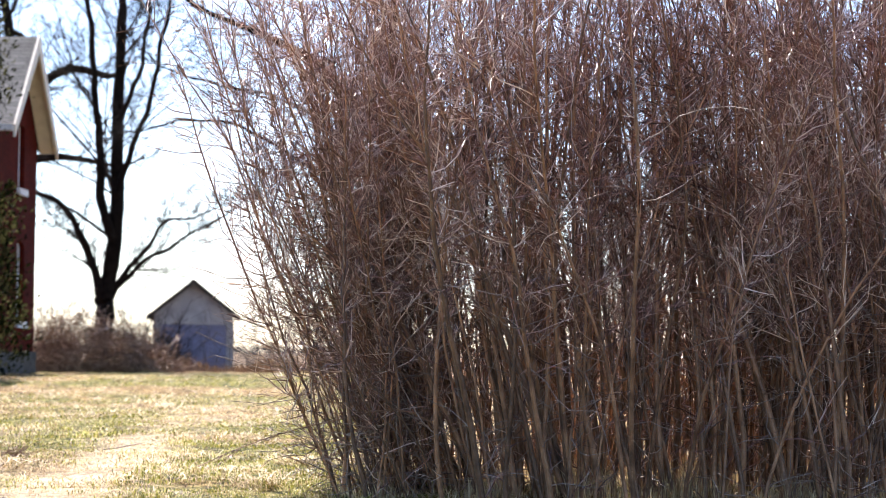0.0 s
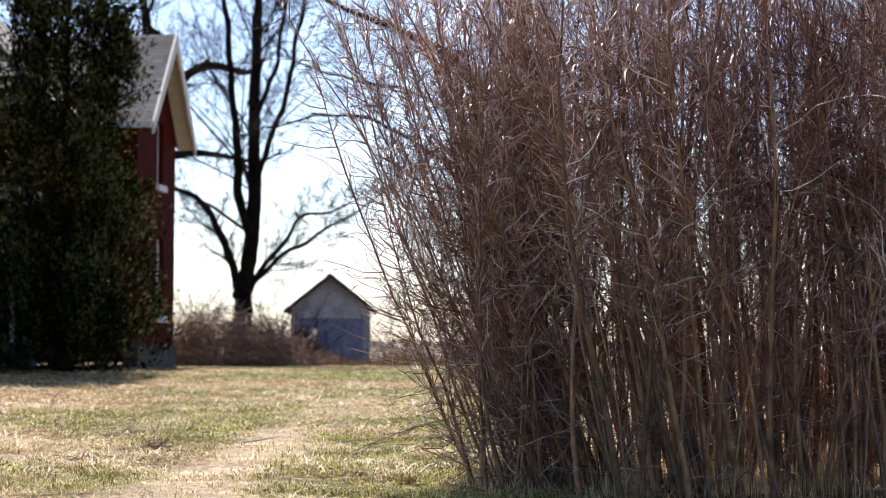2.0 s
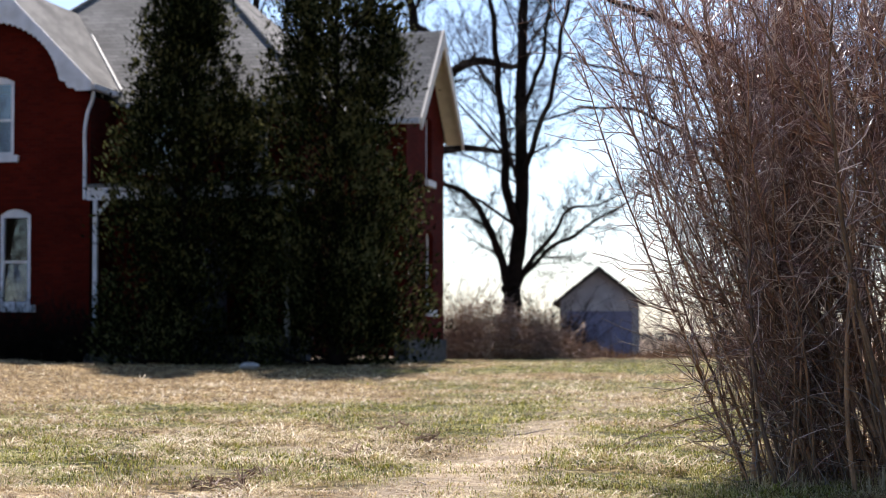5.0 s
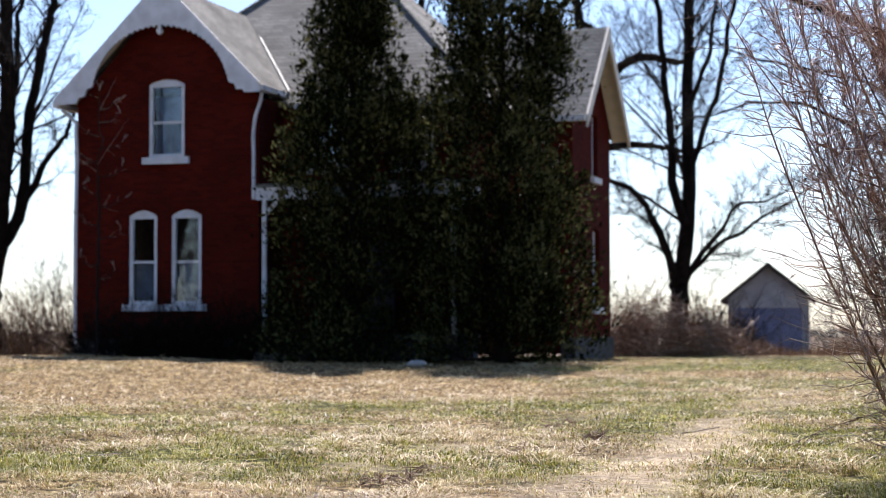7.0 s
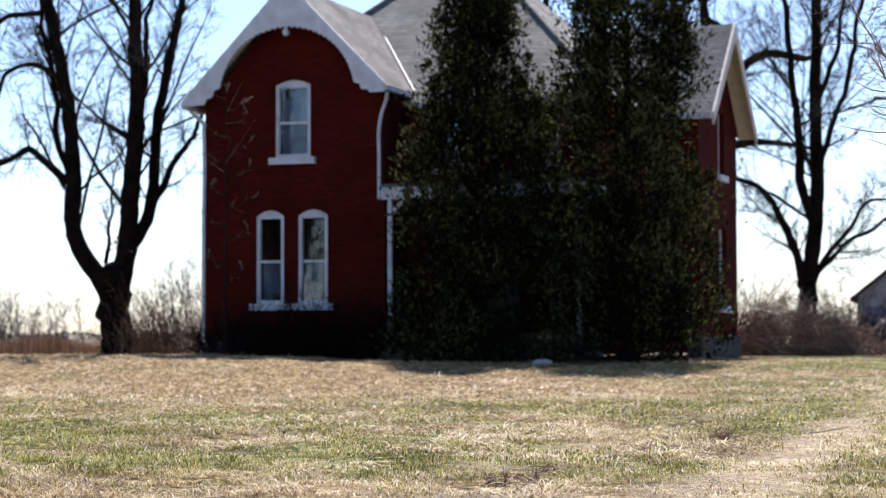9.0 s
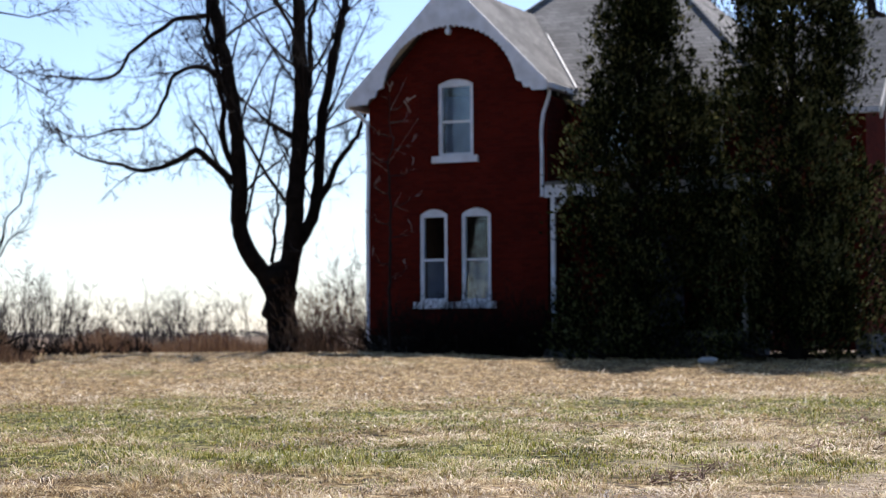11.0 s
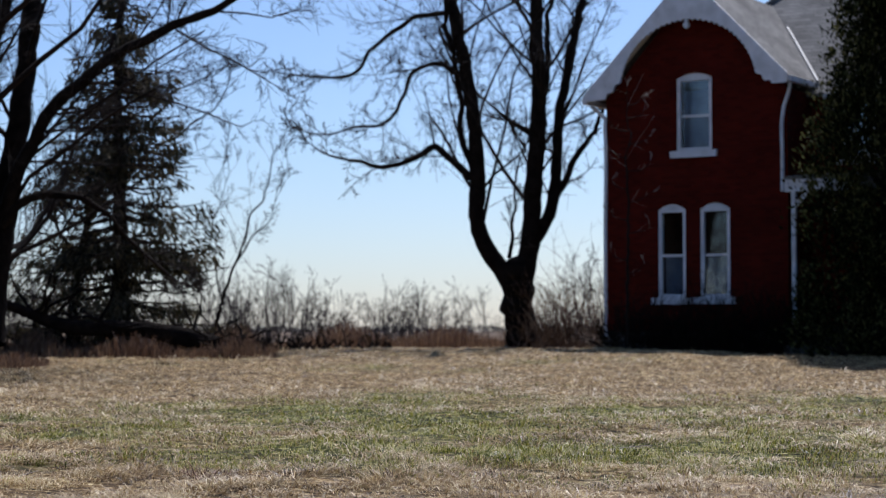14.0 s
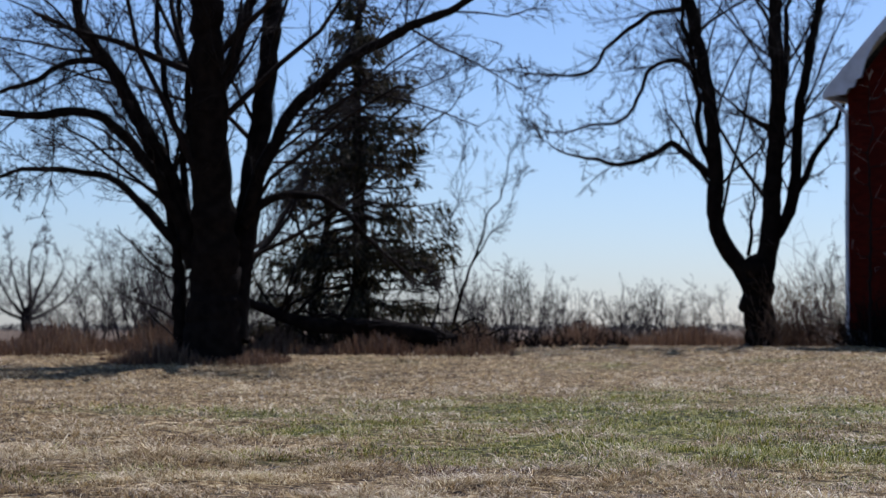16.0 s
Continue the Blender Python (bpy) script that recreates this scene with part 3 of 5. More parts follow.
part("wing_roof", *slab([(2.5, W0 - 0.4, 5.98), (WX + 0.45, W0 - 0.4, 5.98), (WX + 0.45, 8.0, WR), (2.5, 8.0, WR)]), SHINGLE, house, "weathered grey shingle roof")
part("wing_roof", *slab([(2.5, 8.0, WR), (WX + 0.45, 8.0, WR), (WX + 0.45, W1 + 0.4, 5.98), (2.5, W1 + 0.4, 5.98)]), SHINGLE, house, "weathered grey shingle roof")
valley = Tubes()
valley.add([(GX, 5.2, APEX + 0.04), (0.14, 1.62, GE + 0.25)], 0.045, 0.045, 6)
valley.build("valley_flashing", FLASHING, house, "dull metal valley flashing")


def bargeboard():
    """The wide white trim: a straight upper edge and a scalloped round arch below."""
    inner = []
    cx, n = GX, 64
    for i in range(n + 1):
        a = radians(14 + 152 * i / n)
        x, z = cx + 1.78 * math.cos(a), 5.85 + 1.92 * math.sin(a) ** 0.85
        inner.append((x, z + (0.03 if i % 2 else -0.03)))
    foot_r = [(0.17, 6.12), (-0.20, 6.12), (-0.25, 6.20), (-0.40, 6.20), (-0.46, 6.34), (-0.56, 6.36)]
    foot_l = [(-4.11, 6.36), (-4.21, 6.34), (-4.27, 6.16), (-4.42, 6.14), (-4.48, 6.0), (-5.05, 5.97)]
    v, f = [], []
    low = foot_r + inner + foot_l
    outer = []
    for x, z in low:
        u = abs(x - cx)
        outer.append((x, APEX + 0.05 - u * (APEX + 0.03 - GE) / (0.39 - cx)))
    m = len(low)
    for y in (-0.44, -0.38):
        v += [(x, y, z) for x, z in low] + [(x, y, max(z2, z + 0.04)) for (x, z), (_, z2) in zip(low, outer)]
    for i in range(m - 1):
        a, b, c, d = i, i + 1, m + i + 1, m + i
        f += [(a, b, c, d), (2 * m + d, 2 * m + c, 2 * m + b, 2 * m + a), (a, 2 * m + a, 2 * m + b, b), (d, c, 2 * m + c, 2 * m + d)]
    return v, f


barge = part("bargeboard", *bargeboard(), WHITE, house, "white scalloped bargeboard with a round arch")
part("pendant", *boxes((GX - 0.035, GX + 0.035, -0.46, -0.36, 7.56, 7.8), (GX - 0.06, GX + 0.06, -0.475, -0.345, 7.60, 7.68)), WHITE, barge)
for s in (-1, 1):
    soffit = [(GX, APEX - 0.10), (GX + s * 2.42, GE + 0.15), (GX + s * 2.42, GE + 0.11), (GX, APEX - 0.14)]
    part("soffit", *prism(soffit if s > 0 else soffit[::-1], -0.38, 0.0), CREAM, house, "cream painted soffit boards")
# wing gable boards and soffit, cream where the front trim is white
for y0, y1 in ((W0 - 0.42, 8.0), (W1 + 0.42, 8.0)):
    z0 = 5.96
    v = []
    for x in (WX + 0.44, WX + 0.50):
        v += [(x, y0, z0 - 0.30), (x, y0, z0 + 0.02), (x, y1, WR + 0.03), (x, y1, WR - 0.42)]
    part("wing_bargeboard", v, [(0, 1, 2, 3), (7, 6, 5, 4), (0, 4, 5, 1), (1, 5, 6, 2), (2, 6, 7, 3), (3, 7, 4, 0)], CREAM, house, "cream gable board")
    v = []
    for x in (WX, WX + 0.44):
        v += [(x, y0, z0 - 0.15), (x, y0, z0 - 0.11), (x, y1, WR - 0.11), (x, y1, WR - 0.15)]
    part("soffit", v, [(0, 1, 2, 3), (7, 6, 5, 4), (0, 4, 5, 1), (1, 5, 6, 2), (2, 6, 7, 3), (3, 7, 4, 0)], CREAM, house, "cream painted soffit boards")


def pipe(path, r=0.045, mat=WHITE):
    t = Tubes()
    t.add(splined(path, 24), r, r, 8)
    return t.build("downpipe", mat, house, "white metal downpipe")


pipe([(0.15, -0.2, GE + 0.03), (0.12, -0.15, GE - 0.08), (-0.05, -0.08, GE - 0.5), (-0.10, -0.07, GE - 0.8), (-0.10, -0.07, 4.6), (-0.10, -0.07, 3.65)])
pipe([(-4.98, -0.2, GE - 0.2), (-4.9, -0.15, GE - 0.3), (-4.68, -0.08, GE - 0.45), (-4.66, -0.07, GE - 0.8), (-4.66, -0.07, 3.0), (-4.66, -0.07, 0.3)])
for x, z in ((0.17, GE + 0.06), (-5.05, GE - 0.17)):
    part("gutter", *boxes((x - 0.07, x + 0.07, -0.37, 1.2, z, z + 0.12)), WHITE, house, "white metal eaves gutter")
part("gutter", *boxes((0.45, 5.0, 1.12, 1.26, RE - 0.15, RE - 0.02)), WHITE, house, "white metal eaves gutter")
part("gutter", *boxes((5.1, WX + 0.44, W0 - 0.54, W0 - 0.40, 5.82, 5.95)), WHITE, house, "white metal eaves gutter")

# porch in the corner
porch = part("porch", *boxes((0.02, 4.9, -0.1, 1.58, 0.35, 0.5)), STONE, house, "white wooden porch in the corner of the house")
# skirt added to close a bright gap, its dark standing in for shade
part("skirt", *boxes((0.09, 4.88, -0.06, -0.02, -0.5, 0.35), (4.84, 4.88, -0.02, 1.5, -0.5, 0.35)), DARK, porch, "dark boarded porch skirt")
part("porch_roof", *slab([(0.0, -0.22, 3.98), (5.0, -0.22, 3.98), (5.0, 1.58, 4.15), (0.0, 1.58, 4.15)], 0.08), SHINGLE, porch)
part("cornice", *boxes((0.0, 4.95, -0.20, -0.08, 3.62, 3.90), (4.83, 4.95, -0.08, 1.5, 3.62, 3.90)), WHITE, porch, "white painted porch cornice")
for x in (0.2, 4.75):
    post = part("porch_post", *boxes((x - 0.05, x + 0.05, -0.19, -0.09, 0.5, 3.62)), WHITE, porch, "peeling white porch post")
    part("bracket", *prism([(x + 0.4, 3.62), (x + 0.05, 3.24), (x + 0.05, 3.38), (x + 0.28, 3.62)][::-1], -0.16, -0.12), WHITE, post)
part("porch_step", *boxes((0.2, 1.4, -0.8, -0.1, -0.3, 0.1), (0.2, 1.4, -0.45, -0.1, 0.1, 0.3)), STONE, porch, "worn grey stone steps")


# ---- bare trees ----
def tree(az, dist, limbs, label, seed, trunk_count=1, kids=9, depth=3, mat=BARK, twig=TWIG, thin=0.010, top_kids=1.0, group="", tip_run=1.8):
    """A bare tree. Limbs run in metres from its foot: start and end radius, then points of (sideways, up)."""
    rng = np.random.default_rng(seed)
    x, y, z = on_ground(az, dist)
    t = thing("tree", pose(x, y, z, 0, 0, -az), label, "tree", group)
    for k, (r0, r1, pts) in enumerate(limbs):
        lean = rng.uniform(-0.25, 0.25) if k >= trunk_count else 0.0
        base = pts[0][1]
        path = splined([(a, lean * (h - base) + rng.normal(0, 0.03), h) for a, h in pts], 8 + 5 * len(pts))
        path[:, :2] += rng.normal(0, 0.012 + r1 * 0.12, (len(path), 2)) * np.linspace(0, 1, len(path))[:, None]
        if k >= trunk_count:
            # crooked growth: kinks every half metre or so
            run = np.linspace(0, np.linalg.norm(np.diff(path, axis=0), axis=1).sum(), len(path))
            for axis, size in ((0, 0.05), (1, 0.07), (2, 0.035)):
                w1, w2 = rng.uniform(0, 6.3, 2)
                path[:, axis] += size * min(1.0, max(0.08, 1.15 - 5 * r0)) * np.minimum(run, 1.0) * (np.sin(run * 4.1 + w1) + 0.6 * np.sin(run * 7.7 + w2))
        main = Tubes()
        radii = np.linspace(r0, r1, len(path)) * (1 + rng.normal(0, 0.05, len(path)))
        if k < trunk_count:
            radii[:4] *= (1.6, 1.35, 1.16, 1.05)
        main.add(path, r0, r1, 10 if r0 > 0.15 else 6, radii)
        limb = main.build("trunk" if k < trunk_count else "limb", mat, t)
        if k >= trunk_count:
            crown = Tubes()
            sprout(rng, crown, path, r0 * 0.8, r1, depth, int(kids * (0.75 + 0.14 * len(pts))), 0.82, 0.50, 0.04, 0.14, 0.15, thin * 0.62, 0.66, 0.92)
            tip = wander(rng, path[-1], path[-1] - path[-2], tip_run, 7, 0.2, 0.1)
            crown.add(tip, r1, thin, 4)
            sprout(rng, crown, tip, r1, thin, 3, int(kids * top_kids), 0.7, 0.5, 0.1, 0.1, 0.2, thin, 0.6)
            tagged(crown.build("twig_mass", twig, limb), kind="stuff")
    return t


tree(-12.05, 51.0, [
    (0.40, 0.40, [(0, -0.25), (0, 0.46), (-0.04, 1.2), (-0.08, 2.0)]),
    (0.25, 0.12, [(-0.2, 1.5), (-0.46, 2.0), (-0.80, 2.45), (-1.05, 3.06), (-1.08, 4.51), (-1.22, 6.25), (-1.55, 8.0), (-1.9, 9.5), (-2.2, 11.3)]),
    (0.29, 0.13, [(0.06, 1.5), (0.15, 2.1), (0.27, 2.7), (0.34, 3.9), (0.46, 5.35), (0.5, 7.1), (0.43, 8.8), (0.65, 10.6)]),
    (0.175, 0.085, [(0.3, 2.6), (0.8, 3.5), (0.95, 4.6), (1.03, 5.9), (1.33, 7.5), (1.65, 9.1), (1.9, 10.5)]),
    (0.11, 0.045, [(0.8, 3.6), (1.31, 4.6), (1.88, 5.55), (2.3, 6.3)]),
    (0.115, 0.045, [(-1.1, 4.3), (-1.66, 4.73), (-2.19, 5.2), (-2.84, 4.85), (-3.5, 4.66), (-4.15, 4.85)]),
    (0.085, 0.03, [(-1.14, 5.7), (-1.6, 7.0), (-2.03, 7.36), (-2.7, 7.16), (-3.4, 5.85), (-4.3, 5.7)]),
    (0.085, 0.045, [(-1.2, 4.6), (-1.5, 5.5), (-1.53, 6.7), (-1.8, 8.0), (-2.0, 9.5)]),
    (0.075, 0.03, [(-1.8, 8.7), (-2.83, 8.5), (-3.85, 7.7), (-4.44, 7.1), (-5.5, 7.05)]),
    (0.10, 0.045, [(0.45, 6.2), (0.76, 7.2), (0.7, 8.25), (1.06, 9.7)]),
    (0.08, 0.03, [(0.39, 5.5), (-0.25, 5.87), (-0.67, 6.2)]),
    (0.058, 0.03, [(-0.27, 2.3), (-0.15, 3.05), (-0.17, 3.85)]),
], "large bare maple forking low, beside the brick house", 3, kids=9)

tree(-27.79, 38.0, [
    (0.64, 0.42, [(0, -0.25), (0.03, 0.7), (0.08, 1.6), (0.08, 2.5)]),
    (0.46, 0.24, [(0.06, 1.2), (0.04, 2.4), (-0.05, 3.94), (-0.1, 5.35), (-0.14, 7.0), (-0.07, 8.6)]),
    (0.30, 0.15, [(0.42, 0.4), (0.58, 2.3), (0.77, 3.5), (0.98, 5.0), (1.17, 7.0), (1.3, 8.55)]),
    (0.15, 0.06, [(0.65, 2.8), (1.1, 4.06), (1.65, 4.94), (2.4, 5.6), (3.5, 6.26), (4.5, 6.7), (5.5, 7.5)]),
    (0.098, 0.04, [(0.6, 2.6), (1.12, 3.14), (1.82, 3.2), (2.4, 2.96), (2.96, 2.4)]),
    (0.15, 0.065, [(0.1, 5.2), (0.46, 6.1), (0.72, 7.0), (1.0, 8.1)]),
    (0.215, 0.085, [(-0.3, 1.8), (-0.82, 3.5), (-1.4, 4.63), (-1.95, 5.65), (-2.43, 6.3), (-2.6, 6.94), (-2.44, 7.8)]),
    (0.14, 0.055, [(-0.45, 2.4), (-1.19, 3.7), (-1.73, 4.35), (-2.42, 4.7), (-3.37, 4.6), (-4.4, 4.75)]),
    (0.098, 0.035, [(-0.65, 2.2), (-1.35, 3.0), (-1.88, 3.44), (-2.73, 3.64), (-4.0, 3.53)]),
    (0.163, 0.085, [(-0.57, -0.2), (-0.62, 1.34), (-0.68, 2.3), (-0.92, 3.3)]),
    (0.085, 0.045, [(-0.45, 2.6), (-0.63, 4.26), (-0.94, 5.34), (-1.1, 6.96), (-1.2, 8.05)]),
    (0.085, 0.045, [(-0.28, 3.0), (-0.42, 4.6), (-0.57, 6.1), (-0.7, 7.6)]),
    (0.085, 0.035, [(-1.45, 4.6), (-2.0, 5.67), (-2.75, 5.7), (-3.5, 5.3), (-4.5, 4.9)]),
], "huge old bare tree with many heavy spreading limbs", 5, kids=11)

tree(7.8, 63.0, [
    (0.34, 0.29, [(0, -0.3), (-0.01, 1.3), (-0.01, 2.4)]),
    (0.27, 0.11, [(-0.01, 2.3), (0.21, 3.8), (0.32, 5.4), (0.28, 7.2), (0.32, 9.4), (0.38, 11.9), (0.49, 13.9)]),
    (0.16, 0.07, [(-0.12, 2.1), (-0.38, 3.3), (-0.79, 4.25), (-1.19, 5.0), (-1.77, 5.45), (-2.16, 5.6)]),
    (0.16, 0.07, [(0.16, 4.2), (-0.18, 5.4), (-0.23, 6.9), (-0.44, 8.8), (-0.6, 10.8), (-0.85, 12.6)]),
    (0.105, 0.035, [(0.1, 2.2), (0.68, 3.3), (1.27, 3.9), (1.71, 4.7), (2.76, 4.95)]),
    (0.09, 0.035, [(0.25, 2.6), (1.17, 3.5), (2.23, 4.15), (3.28, 4.85)]),
    (0.105, 0.055, [(0.3, 5.6), (0.72, 7.0), (1.23, 8.4), (1.6, 10.4), (1.97, 12.2)]),
    (0.09, 0.035, [(0.3, 7.9), (0.89, 9.35), (1.17, 11.1), (1.28, 12.9)]),
], "tall bare tree with a forked trunk behind the house", 7, kids=12, thin=0.010)

tree(5.2, 68.0, [
    (0.39, 0.29, [(-0.1, -0.3), (-0.15, 6.3), (-0.02, 9.0)]),
    (0.21, 0.11, [(-0.03, 8.5), (0.85, 9.8), (1.75, 10.3), (3.0, 10.1)]),
    (0.135, 0.06, [(0.8, 9.7), (0.5, 11.0), (-0.3, 11.7), (0.1, 12.9)]),
    (0.175, 0.08, [(-0.1, 8.2), (-0.98, 10.6), (-1.9, 12.2), (-2.7, 14.1)]),
    (0.175, 0.06, [(-0.1, 7.0), (0.9, 7.3), (2.2, 7.3), (3.2, 7.1)]),
    (0.22, 0.08, [(-0.1, 8.5), (-0.2, 11), (-0.6, 14), (-0.4, 17)]),
], "bare tree with crooked limbs behind the house", 11, kids=8, thin=0.011)

tree(15.6, 56.0, [
    (0.24, 0.2, [(0, -0.3), (-0.02, 3.0), (0.15, 6.2)]),
    (0.18, 0.07, [(0.15, 6.0), (0.3, 8.65), (0.5, 11.9)]),
    (0.09, 0.03, [(0.0, 4.6), (-2.4, 6.1), (-4.4, 7.1), (-5.7, 7.1), (-6.8, 6.8)]),
    (0.18, 0.06, [(0.1, 6.6), (-2.0, 8.9), (-4.1, 9.9), (-5.1, 10.3), (-5.8, 10.8)]),
    (0.075, 0.03, [(0.0, 5.4), (-2.5, 7.6), (-5.0, 8.2), (-5.9, 8.5)]),
    (0.10, 0.04, [(0.1, 5.6), (1.5, 7.6), (2.6, 9.4), (3.0, 11.0)]),
], "bare tree standing behind the tall shrubs", 13, kids=9, thin=0.010)

tree(-0.3, 72.0, [
    (0.35, 0.25, [(0, -0.3), (0.1, 5), (0.0, 9)]),
    (0.2, 0.07, [(0, 8.8), (0.6, 11), (0.9, 14), (1.2, 17)]),
    (0.2, 0.07, [(0, 8.8), (-0.8, 11), (-1.2, 14), (-1.6, 16)]),
    (0.15, 0.06, [(0, 8), (1.5, 10), (2.6, 12.5), (3.0, 15)]),
], "bare tree rising over the house roof", 17, kids=9, thin=0.01)

tree(-33.0, 130.0, [
    (0.40, 0.34, [(0, -0.3), (0.0, 1.0), (0.0, 1.9)]),
    (0.16, 0.04, [(0, 1.5), (0.2, 3.0), (0.1, 4.4), (0.2, 5.6)]),
    (0.15, 0.04, [(0, 1.4), (0.5, 2.8), (1.0, 4.2), (1.2, 5.2)]),
    (0.15, 0.04, [(0, 1.4), (-0.5, 2.8), (-0.9, 4.2), (-1.1, 5.3)]),
    (0.14, 0.04, [(0, 1.3), (1.0, 2.5), (1.8, 3.6), (2.2, 4.5)]),
    (0.14, 0.04, [(0, 1.3), (-1.0, 2.5), (-1.7, 3.7), (-2.1, 4.6)]),
    (0.12, 0.04, [(0, 1.2), (1.3, 1.8), (2.4, 2.6), (3.0, 3.2)]),
    (0.12, 0.04, [(0, 1.2), (-1.3, 1.8), (-2.4, 2.6), (-2.9, 3.3)]),
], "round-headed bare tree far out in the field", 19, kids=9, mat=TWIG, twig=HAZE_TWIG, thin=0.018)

# slender young tree beside the spruce, leaning outward
tree(-21.0, 50.0, [
    (0.055, 0.045, [(0, -0.2), (0.25, 1.0), (0.5, 1.8)]),
    (0.034, 0.010, [(0.5, 1.8), (0.9, 2.9), (1.4, 4.1), (1.75, 5.3)]),
    (0.024, 0.010, [(0.3, 1.2), (0.1, 2.6), (0.3, 4.0)]),
    (0.028, 0.01, [(0.6, 2.1), (1.1, 2.8), (1.6, 3.5)]),
], "slender bare young tree leaning away from a spruce", 23, kids=9, twig=TWIG, thin=0.007)
# spindly sapling close before the gable wall, with short level twigs
SAPLING = [(0.035, 0.03, [(0, -0.1), (0.0, 1.5), (0.03, 3.0)]), (0.028, 0.010, [(0.03, 3.0), (0.02, 4.4), (0.06, 5.9)])]
for side, up, reach in ((1, 1.7, 0.35), (-1, 2.0, 0.42), (1, 2.6, 0.5), (-1, 2.9, 0.45), (1, 3.3, 0.55), (-1, 3.6, 0.4), (1, 4.0, 0.6), (-1, 4.3, 0.42), (1, 4.6, 0.5), (-1, 4.9, 0.35), (1, 5.2, 0.5), (1, 5.5, 0.4)):
    SAPLING.append((0.014, 0.006, [(0.02, up), (side * reach * 0.6, up + 0.06), (side * reach, up + 0.22)]))
tree(-8.95, 44.6, SAPLING, "spindly bare sapling close to the brick gable", 29, kids=4, depth=1, mat=TWIG, twig=PALE_TWIG, thin=0.005, top_kids=0.6, tip_run=0.25)


# ---- evergreens ----
def sprays(rng, centres, ways, sizes, width=0.4):
    """Small leaf sprays, each a bent kite of two triangles' worth of faces."""
    n = len(centres)
    ways = ways / (np.linalg.norm(ways, axis=1, keepdims=True) + 1e-9)
    side = np.cross(ways, rng.normal(0, 1, (n, 3)))
    side /= np.linalg.norm(side, axis=1, keepdims=True) + 1e-9
    nor = np.cross(ways, side)
    s = np.asarray(sizes)[:, None]
    a = centres
    b = centres + ways * s * 0.5 + side * s * width * 0.5 + nor * s * 0.08
    c = centres + ways * s - nor * s * 0.10
    d = centres + ways * s * 0.5 - side * s * width * 0.5 + nor * s * 0.08
    v = np.stack([a, b, c, d], 1).reshape(-1, 3)
    f = np.arange(4 * n).reshape(n, 4)
    return v, f


def cedar(az, dist, tall, profile, label, seed, count=50000):
    """A dense column of cedar: trunk, limbs and thousands of upright sprays. profile: half-widths from foot to top."""
    rng = np.random.default_rng(seed)
    x, y, z = on_ground(az, dist)
    t = thing("cedar_tree", pose(x, y, z, 0, 0, -az), label, "tree", "cedars before the house")
    trunk = Tubes()
    trunk.add([(0, 0, -0.2), (0.03, 0, tall * 0.4), (0, 0.02, tall * 0.95)], 0.2, 0.03, 8)
    trunk.build("trunk", BARK, t)
    # plumes: upright sub-crowns around the axis give the ragged outline
    k = 230
    h = rng.uniform(0.0, 1.0, k) ** 1.15 * 0.93 + 0.01
    ang = rng.uniform(0, 2 * np.pi, k)
    rad = np.interp(h, np.linspace(0, 1, len(profile)), profile) * rng.uniform(0.3, 1.12, k)
    base = np.stack([rad * np.cos(ang), rad * np.sin(ang) * 0.9, h * tall], 1)
    limbs = Tubes()
    for b in base[::2]:
        limbs.add([(0, 0, max(b[2] - 0.9, 0.1)), b * (0.5, 0.5, 1) - (0, 0, 0.3), b], 0.035, 0.012, 4)
    tagged(limbs.build("limb_mass", BARK, t), kind="stuff")
    pick = rng.integers(0, k, count)
    up = rng.uniform(-0.25, 0.9, count)
    taper = 0.30 * np.clip(1 - np.abs(up - 0.1) / 0.85, 0.05, 1)
    off = rng.normal(0, 1, (count, 3)) * taper[:, None]
    off[:, 2] = up * 1.15
    c = base[pick] + off
    c[:, 2] = np.clip(c[:, 2], 0.02, tall)
    ways = np.stack([c[:, 0] * 0.35, c[:, 1] * 0.35, np.full(count, 0.9)], 1) + rng.normal(0, 0.55, (count, 3))
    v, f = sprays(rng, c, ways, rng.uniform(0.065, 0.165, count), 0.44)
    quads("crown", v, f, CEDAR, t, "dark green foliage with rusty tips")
    return t


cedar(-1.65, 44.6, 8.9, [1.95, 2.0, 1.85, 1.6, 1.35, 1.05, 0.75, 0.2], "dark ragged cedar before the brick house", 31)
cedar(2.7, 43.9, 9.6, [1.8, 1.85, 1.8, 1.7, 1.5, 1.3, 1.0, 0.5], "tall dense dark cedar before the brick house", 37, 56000)


